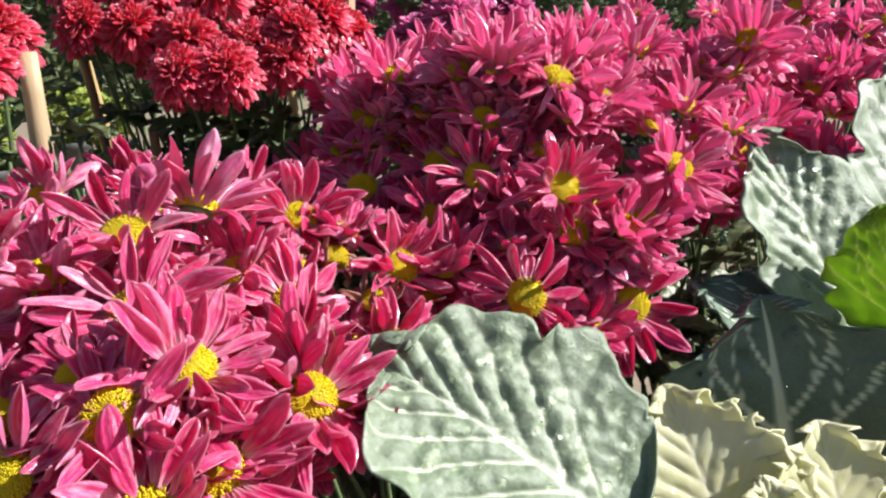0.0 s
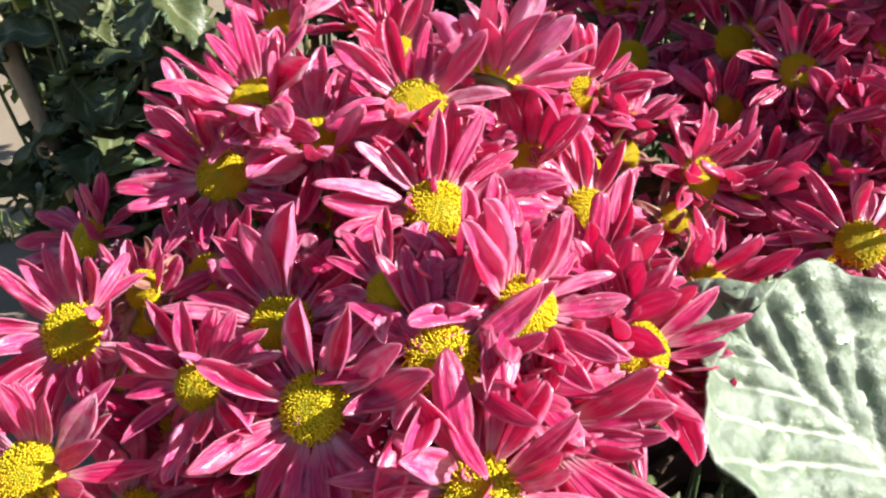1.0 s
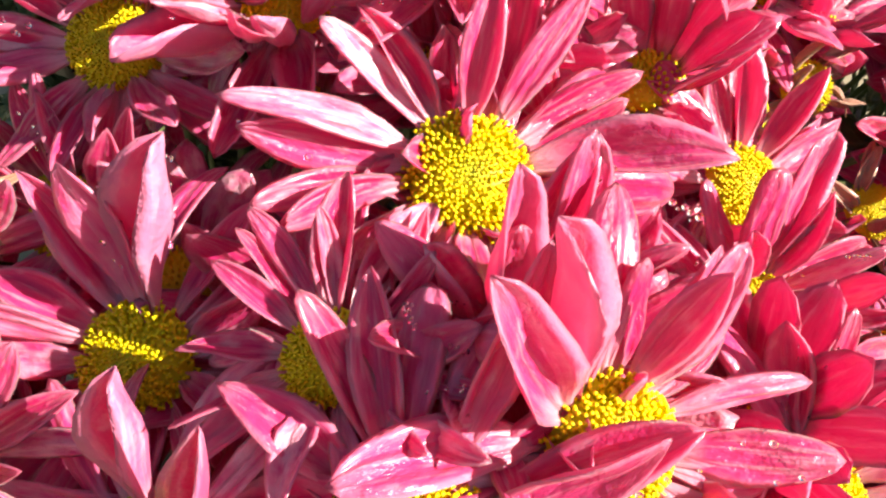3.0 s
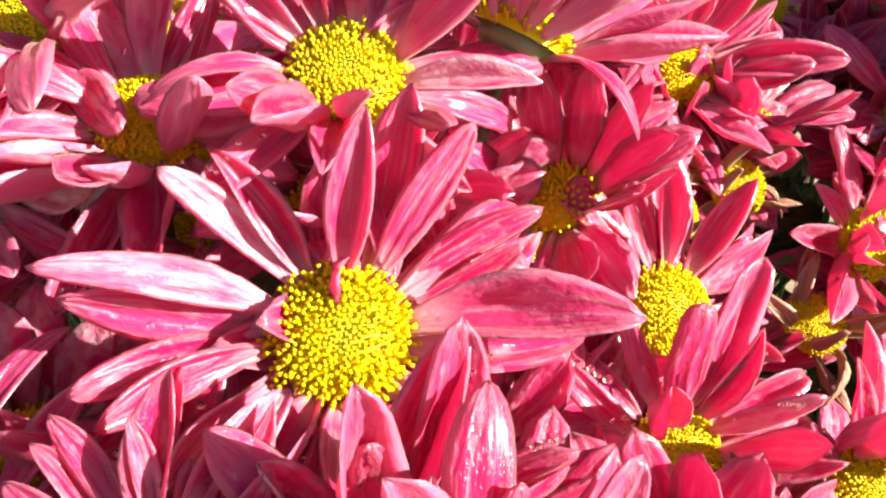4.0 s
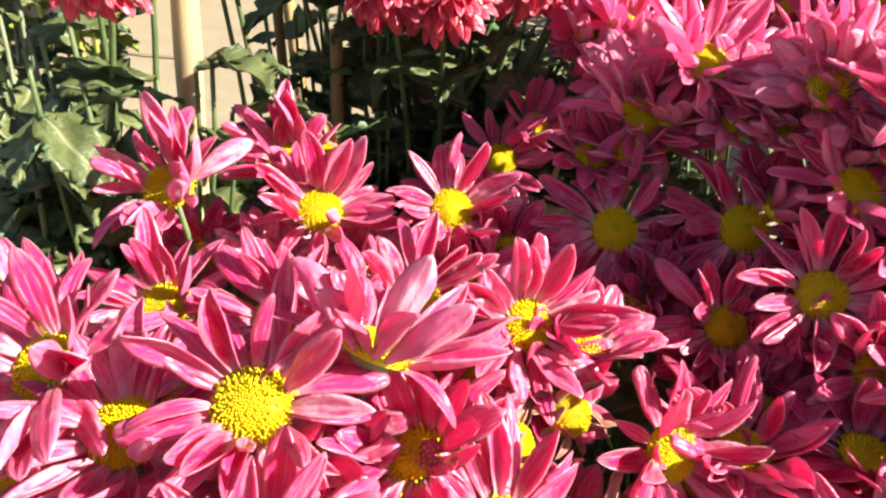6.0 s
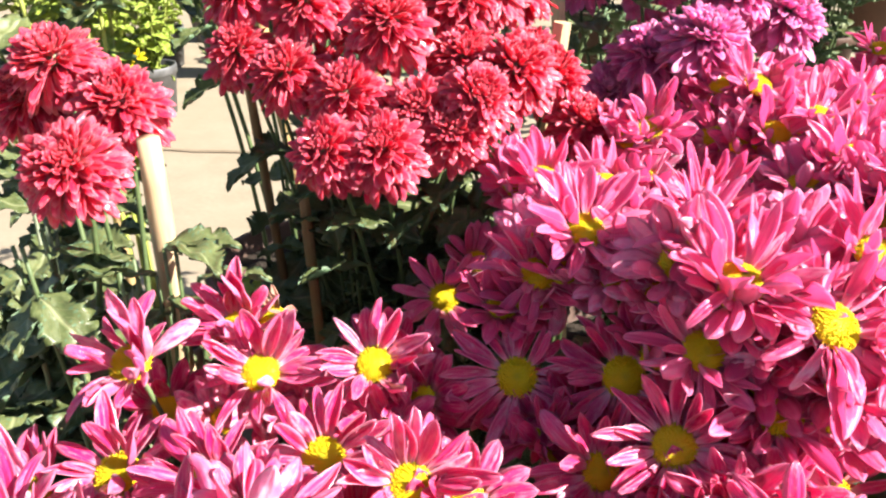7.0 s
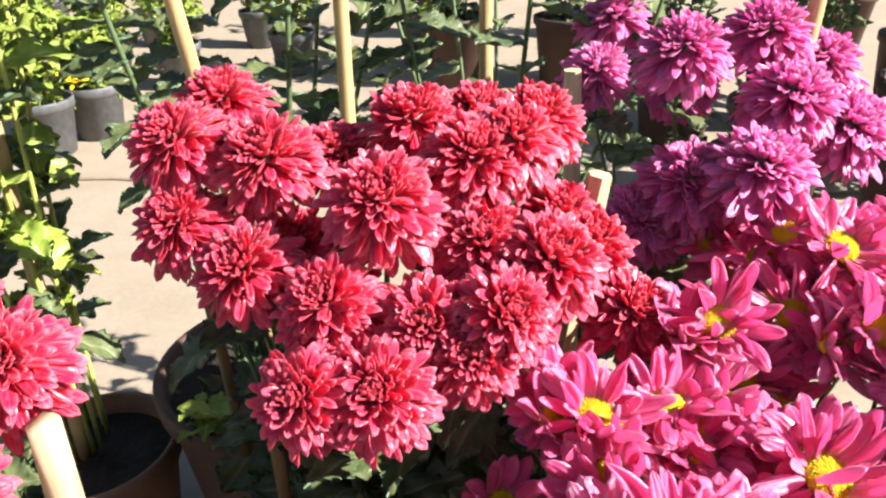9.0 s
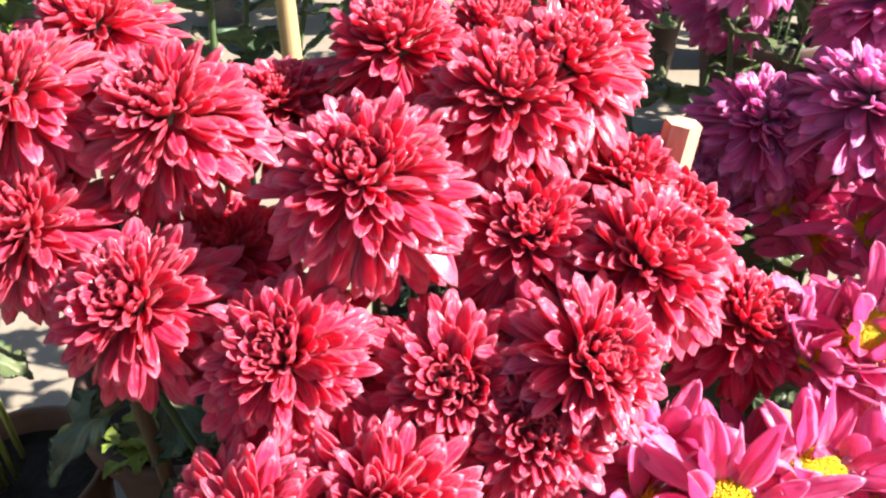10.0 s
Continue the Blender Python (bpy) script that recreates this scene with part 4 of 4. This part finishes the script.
grass_tuft(-1.095, 1.085, 5, "small sunlit grass tuft growing from the yard floor")
grass_tuft(-1.06, 1.13, 6, "small dry grass tuft growing from the yard floor")

# ---------------------------------------------------------------- leafy plants behind


def leafy_plant(name, x, y, tall, stems, seed, label, group, radius, height, material, spread=0.10, kinds=None, stem_material=None, leaf_size=1.0, per=12, pot_label="dark brown clay pot with a thick rim", lean=(0.0, 0.0), joined=False, bare=0.0, foot_shift=(0.0, 0.0)):
    rng = random.Random(seed)
    plant = thing(name, pose(x, y, 0), label, "potted plant", group)
    far_leaves = []
    pot(plant, radius, height, material, rng, 0.035, pot_label)
    for k in range(stems):
        a = 2 * math.pi * (k + rng.uniform(0, 0.6)) / stems
        foot = Vector((foot_shift[0] + 0.4 * radius * math.cos(a), foot_shift[1] + 0.4 * radius * math.sin(a), height - 0.034))
        top = Vector((lean[0] + spread * math.cos(a) + rng.uniform(-0.03, 0.03), lean[1] + spread * math.sin(a) + rng.uniform(-0.03, 0.03), tall * rng.uniform(0.8, 1.0)))
        points = curve_between(foot, top, Vector((0, 0, 1)), 9)
        stem(plant, points, 0.0035, stem_material)
        for j in range(per):
            t = (bare + (1 - bare) * (j + 1) / per) * 9
            i = min(8, int(t))
            p = points[i].lerp(points[i + 1], min(1.0, t - i))
            turn, lift, roll, size = j * 137 + k * 50 + rng.uniform(-30, 30), rng.uniform(-20, 40), rng.uniform(-25, 25), leaf_size * rng.uniform(0.75, 1.25)
            if joined:
                far_leaves.append((rng.choice(kinds or LEAVES), Matrix.Translation(p) @ pose(0, 0, 0, 0, 0, turn) @ pose(0, 0, 0, roll, -lift, 0) @ Matrix.Scale(size, 4)))
            else:
                leaf_at(plant, p, turn, lift, roll, size, rng, kinds)
    if joined:
        joined_leaves("foliage", far_leaves, plant)
    return plant


leafy_plant("leafy_chrysanthemum", -0.50, 1.12, 0.95, 6, 301, "tall leafy chrysanthemum without blooms in a dark clay pot", "leafy pots", 0.165, 0.30, CLAY, 0.15, leaf_size=1.05, per=18, bare=0.42)
leafy_plant("leafy_chrysanthemum", -0.24, 1.33, 0.98, 8, 302, "bushy leafy chrysanthemum with a bamboo stake in a clay pot", "leafy pots", 0.14, 0.28, CLAY, 0.20, leaf_size=1.0, per=18)
leafy_plant("leafy_chrysanthemum", -0.73, 1.00, 0.98, 11, 303, "leafy plant with yellow-green stems in a terracotta pot", "leafy pots", 0.11, 0.20, TERRACOTTA, 0.13, LEAVES[:2] + LIME_LEAVES, STEM_YELLOW, 1.1, 16, "brown terracotta pot with a worn rim", (-0.07, -0.03), bare=0.2, foot_shift=(-0.06, 0.02))
stake("stake", (-0.437, 0.916, 0.95), (-0.43, 1.03, 0.262), 0.0070, BAMBOO, "brown bamboo stake in the leafy plant's pot")
stake("stake", (-0.352, 1.090, 0.95), (-0.365, 1.095, 0.262), 0.0075, BAMBOO, "bamboo stake tied with dark twine")
stake("stake", (-0.245, 1.222, 0.98), (-0.245, 1.27, 0.242), 0.0075, BAMBOO, "bamboo stake leaning in a pot of leaves")
stake("stake", (-0.714, 1.00, 1.02), (-0.757, 1.00, 0.162), 0.0085, BAMBOO, "yellow bamboo stake in the terracotta pot")


def tuft(x, y, z, seed):
    rng = random.Random(seed)
    weed = thing("weed", pose(x, y, z), "small bright green weed growing on the pot soil", "weed")
    for k in range(16):
        leaf_at(weed, Vector((rng.uniform(-0.01, 0.01), rng.uniform(-0.01, 0.01), 0.004 + 0.003 * k)), k * 137, rng.uniform(10, 60), rng.uniform(-20, 20), rng.uniform(0.5, 0.85), rng, LIME_LEAVES)


tuft(-0.524, 0.985, 0.266, 7)

# far nursery rows
YELLOW_DAISY = joined_daisy("flower", 91, [DISC, DISC])
NURSERY = [(-2.05, 2.58, 0.42, 0.0), (-2.09, 2.37, 0.40, 40.0), (-2.75, 2.95, 0.5, 90.0), (-2.15, 3.25, 0.6, 10.0), (-2.60, 3.35, 0.6, 200.0), (-3.05, 3.05, 0.6, 70.0), (-3.0, 2.55, 0.5, 130.0),
           (-3.3, 3.6, 0.6, 300.0), (-1.75, 3.6, 0.6, 20.0), (-1.2, 3.9, 0.6, 80.0), (-2.8, 4.0, 0.6, 150.0), (-2.2, 4.1, 0.6, 250.0), (-3.7, 4.2, 0.6, 10.0)]
first = leafy_plant("nursery_plant", NURSERY[0][0], NURSERY[0][1], 0.50, 11, 401, "yellow-green leafy seedling plant in a black nursery pot", "nursery pots", 0.112, 0.20, BLACK_PLASTIC, 0.13, LIME_LEAVES, STEM_YELLOW, 1.15, 15, "dusty black plastic nursery pot", joined=True)
for x, y, tall, turn in NURSERY[1:]:
    copy_thing(first, pose(x, y, 0, 0, 0, turn))
for dx, dy, dz, size in ((0.13, -0.20, 0.27, 1.3), (0.05, -0.17, 0.30, 1.1)):
    child("flower", YELLOW_DAISY, first, facing(dx, dy, dz, -70, 50) @ Matrix.Scale(size, 4), "bright yellow daisy-like bloom")
    stem(first, curve_between(Vector((0.02, -0.03, 0.166)), Vector((dx, dy, dz - 0.005)), Vector((0, 0, 1))), 0.002, STEM_YELLOW)
FAR_ROWS = [(0.30, 2.55), (0.60, 2.30), (0.95, 2.15), (0.75, 2.9), (-0.95, 3.6), (-0.45, 3.7), (-0.1, 3.8), (0.4, 3.3), (1.2, 2.75), (1.35, 2.2), (0.02, 3.05), (1.7, 3.0), (0.9, 3.6), (-1.3, 4.6), (-0.3, 4.8), (0.8, 4.6)]
far_plant = leafy_plant("leafy_chrysanthemum", *FAR_ROWS[0], 0.95, 8, 305, "tall leafy chrysanthemum in a far row of pots", "leafy pots", 0.155, 0.30, CLAY, 0.16, leaf_size=1.1, per=26, joined=True)
for k, (x, y) in enumerate(FAR_ROWS[1:]):
    copy_thing(far_plant, pose(x, y, 0, 0, 0, 67 * k))

# ---------------------------------------------------------------- ornamental kale


def kale_leaf_mesh(seed, mats, length, width, ruffle, curl, frill=18, pucker=0.0105, fan=False, fine=(60, 44)):
    rng = random.Random(seed)
    phase = rng.uniform(0, 6)

    gaps = [0.05]
    for k in range(7):
        gaps.append(gaps[-1] + rng.uniform(0.10, 0.155))

    def pleat(u, w):
        """Where between two side veins a point lies, 0 to 1, and how far the nearest vein is."""
        side = 0 if w > 0 else 0.035
        at = u - (0.50 - 0.10 * u) * abs(w) ** 0.8 - side
        for a, b in zip(gaps, gaps[1:]):
            if a <= at < b:
                return (at - a) / (b - a), min(at - a, b - at)
        return 0.0, abs(at - gaps[0])

    def fan_veins(u, w):
        """White veins that spread from the foot of the leaf, each with a side branch."""
        out = 0.0
        for start, slope, side in ((0.04, 1.7, 1), (0.10, 1.5, -1), (0.26, 1.15, 1), (0.34, 1.25, -1), (0.58, 0.9, 1)):
            if u > start:
                line = side * slope * (u - start) ** 0.95
                out = max(out, 1 - abs(w - line) / (0.055 * (1.15 - 0.8 * u)))
                fork = start + 0.22
                if u > fork:
                    out = max(out, 0.8 - abs(w - side * slope * 0.22 - side * 0.45 * (u - fork)) / 0.035)
        return max(0.0, out)

    def ridge(u, v):
        w = v * 2 - 1
        if fan:
            return min(1.0, max(fan_veins(u, w), 1 - abs(w) / (0.085 * (1.1 - 0.8 * u)), 0.0))
        mid = max(0.0, 1 - abs(w) / (0.075 * (1.25 - u)))
        side = max(0.0, 1 - pleat(u, w)[1] / (0.021 * (1.25 - 0.6 * abs(w)))) * (0.9 - 0.45 * abs(w))
        return min(1.0, max(mid, side))

    def place(u, v):
        w = v * 2 - 1
        half = width * 0.5 * (0.10 + 0.90 * math.sin(min(1.0, u * 1.02) ** 0.72 * math.pi) ** 0.55) if u < 0.985 else width * 0.16
        edge = abs(w) ** 3
        scallop = 1 + edge * (0.10 * math.sin(u * frill + phase) + 0.06 * math.sin(u * frill * 2.3 + w))
        x = length * (u + 0.05 * edge * math.sin(u * frill * 0.9 + phase) - 0.10 * (u ** 3) * w * w)
        y = w * half * scallop
        puff = pucker * (0.75 + 0.8 * noise.noise(Vector((x * 30, y * 30, seed * 3.1)))) * math.sin(pleat(u, w)[0] * math.pi) ** 1.3 * (1 - abs(w) ** 4) * min(1.0, abs(w) * 5)
        z = curl * length * (u - 0.5) ** 2 * -1 + 0.10 * width * w * w + puff - min(0.004, pucker * 0.5) * ridge(u, v)
        z += ruffle * max(0.0, max(abs(w), u * 1.02) - 0.55) ** 1.3 * math.sin(u * 11 + w * 5 + phase)
        z += min(1.0, pucker * 160) * 0.0040 * noise.noise(Vector((x * 62, y * 62, seed))) + (0.0003 if pucker < 0.002 else 0.0017) * noise.noise(Vector((x * 150, y * 150, seed)))
        return Vector((x, y, z))
    verts, faces, slots, uvs, veins = [], [], [], [], []
    sheet(*fine, place, 0.0012, verts, faces, slots, uvs, extra=ridge, veins=veins)
    return mesh_of("leaf", verts, faces, mats, slots, uvs, veins=veins), place


def leaf_frame(base, tip, normal):
    a = (Vector(tip) - Vector(base))
    x = a.normalized()
    z = (Vector(normal) - x * Vector(normal).dot(x)).normalized()
    y = z.cross(x)
    m = Matrix((x, y, z)).transposed().to_4x4()
    m.translation = Vector(base)
    return m, a.length


def drops(parent, place, seed, count, biggest=0.0034):
    rng = random.Random(seed)
    verts, faces = [], []
    for k in range(count):
        u, v = rng.uniform(0.12, 0.95), rng.uniform(0.06, 0.94)
        c = place(u, v)
        du, dv = place(u + 0.01, v) - c, place(u, v + 0.01) - c
        up = du.cross(dv).normalized()
        a = du.normalized()
        b = up.cross(a)
        r = biggest * rng.uniform(0.25, 1.0) ** 1.5
        start = len(verts)
        for i in range(5):
            e = math.pi / 2 * (i / 4.5) - 0.15
            for s in range(10):
                t = 2 * math.pi * s / 10
                verts.append(c + up * (0.0006 + r * 0.62 * math.sin(e)) + (a * math.cos(t) * rng.uniform(0.95, 1.1) + b * math.sin(t)) * r * math.cos(e))
        for i in range(4):
            for s in range(10):
                p, q = start + i * 10 + s, start + i * 10 + (s + 1) % 10
                faces.append((p, q, q + 10, p + 10))
        faces.append(tuple(range(start + 40, start + 50)))
        faces.append(tuple(reversed(range(start, start + 10))))
    ob = child("water_drops", mesh_of("water_drops", verts, faces, [WATER]), parent, None, "clear round water drops")
    ob["kind"] = "stuff"
    ob.visible_shadow = False


KALE_AT = (0.20, 0.335)
kale = thing("ornamental_kale", pose(*KALE_AT, 0), "ornamental kale with grey-green outer and cream inner leaves", "kale plant", "kale pots")
pot(kale, 0.085, 0.36, CLAY, random.Random(5), 0.03, "dark weathered clay pot")


def kale_leaf(plant, at, seed, mat, base, tip, normal, width, ruffle, curl, wet, frill=18, label="", fine=(60, 44)):
    m, length = leaf_frame(base, tip, normal)
    me, place = kale_leaf_mesh(seed, [mat, mat], length, width, ruffle, curl, frill, 0.0010 if mat is KALE_CREAM else 0.0012 if mat is KALE_DARK else 0.0030 if mat is KALE_LIME else 0.0029, mat is KALE_DARK or mat is KALE_LIME, fine)
    leaf = child("leaf", me, plant, Matrix.Translation((-at[0], -at[1], 0)) @ m, label)
    if wet:
        drops(leaf, place, seed, wet)
    return leaf


K_GREY, K_CREAM = "grey-green veined outer leaf with water drops", "cream frilled inner leaf"
kale_leaf(kale, KALE_AT, 1, KALE_GREY, (0.110, 0.315, 0.446), (-0.022, 0.358, 0.532), (0.14, -0.556, 0.82), 0.128, 0.006, 0.25, 170, 18, K_GREY, (110, 80))
kale_leaf(kale, KALE_AT, 2, KALE_DARK, (0.218, 0.408, 0.398), (0.203, 0.432, 0.512), (-0.05, -0.85, 0.50), 0.165, 0.004, 0.1, 40, 30, "blue-green leaf with white veins, shade put into its colour")
kale_leaf(kale, KALE_AT, 3, KALE_CREAM, (0.158, 0.325, 0.412), (0.132, 0.375, 0.490), (-0.05, -0.75, 0.6), 0.090, 0.0035, 0.25, 6, 60, K_CREAM, (80, 60))
kale_leaf(kale, KALE_AT, 4, KALE_CREAM, (0.205, 0.315, 0.405), (0.205, 0.358, 0.475), (0.1, -0.75, 0.6), 0.090, 0.0035, 0.25, 6, 64, K_CREAM, (80, 60))
kale_leaf(kale, KALE_AT, 5, KALE_CREAM, (0.172, 0.295, 0.405), (0.165, 0.325, 0.467), (0.0, -0.7, 0.7), 0.07, 0.0035, 0.4, 4, 50, K_CREAM)
kale_leaf(kale, KALE_AT, 6, KALE_CREAM, (0.205, 0.285, 0.405), (0.225, 0.315, 0.472), (0.1, -0.7, 0.6), 0.07, 0.0035, 0.4, 4, 50, K_CREAM)
kale_leaf(kale, KALE_AT, 7, KALE_LIME, (0.276, 0.418, 0.490), (0.262, 0.430, 0.562), (-0.75, -0.55, 0.25), 0.066, 0.008, 0.3, 0, 22, "bright lime green backlit leaf")
kale_leaf(kale, KALE_AT, 8, KALE_GREY, (0.26, 0.31, 0.42), (0.36, 0.32, 0.50), (-0.3, -0.3, 0.8), 0.12, 0.008, 0.25, 30, 18, K_GREY)
kale_leaf(kale, KALE_AT, 9, KALE_GREY, (0.19, 0.27, 0.41), (0.15, 0.19, 0.44), (0, 0.2, 0.9), 0.11, 0.008, 0.3, 20, 18, K_GREY)

KALE2_AT = (0.335, 0.50)
kale2 = thing("ornamental_kale", pose(*KALE2_AT, 0), "ornamental kale with large wrinkled silvery outer leaves", "kale plant", "kale pots")
pot(kale2, 0.085, 0.36, CLAY, random.Random(6), 0.03, "dark weathered clay pot")
kale_leaf(kale2, KALE2_AT, 11, KALE_GREY, (0.295, 0.490, 0.455), (0.246, 0.572, 0.594), (0.18, -0.66, 0.66), 0.108, 0.008, 0.2, 70, 18, K_GREY)
kale_leaf(kale2, KALE2_AT, 12, KALE_DARK, (0.27, 0.475, 0.44), (0.185, 0.505, 0.500), (-0.1, -0.3, 0.95), 0.085, 0.006, 0.3, 10, 18, "green lower leaf, darkened in colour for shade")
kale_leaf(kale2, KALE2_AT, 13, KALE_GREY, (0.37, 0.53, 0.46), (0.40, 0.66, 0.63), (0.2, -0.65, 0.7), 0.14, 0.008, 0.2, 30, 18, K_GREY)
kale_leaf(kale2, KALE2_AT, 14, KALE_LIME, (0.33, 0.47, 0.46), (0.335, 0.50, 0.575), (-0.75, -0.5, 0.25), 0.07, 0.008, 0.3, 0, 22, "bright lime green backlit leaf")
kale_leaf(kale2, KALE2_AT, 15, KALE_DARK, (0.30, 0.46, 0.43), (0.27, 0.435, 0.475), (-0.2, -0.6, 0.7), 0.10, 0.008, 0.3, 10, 18, "green lower leaf, darkened in colour for shade")
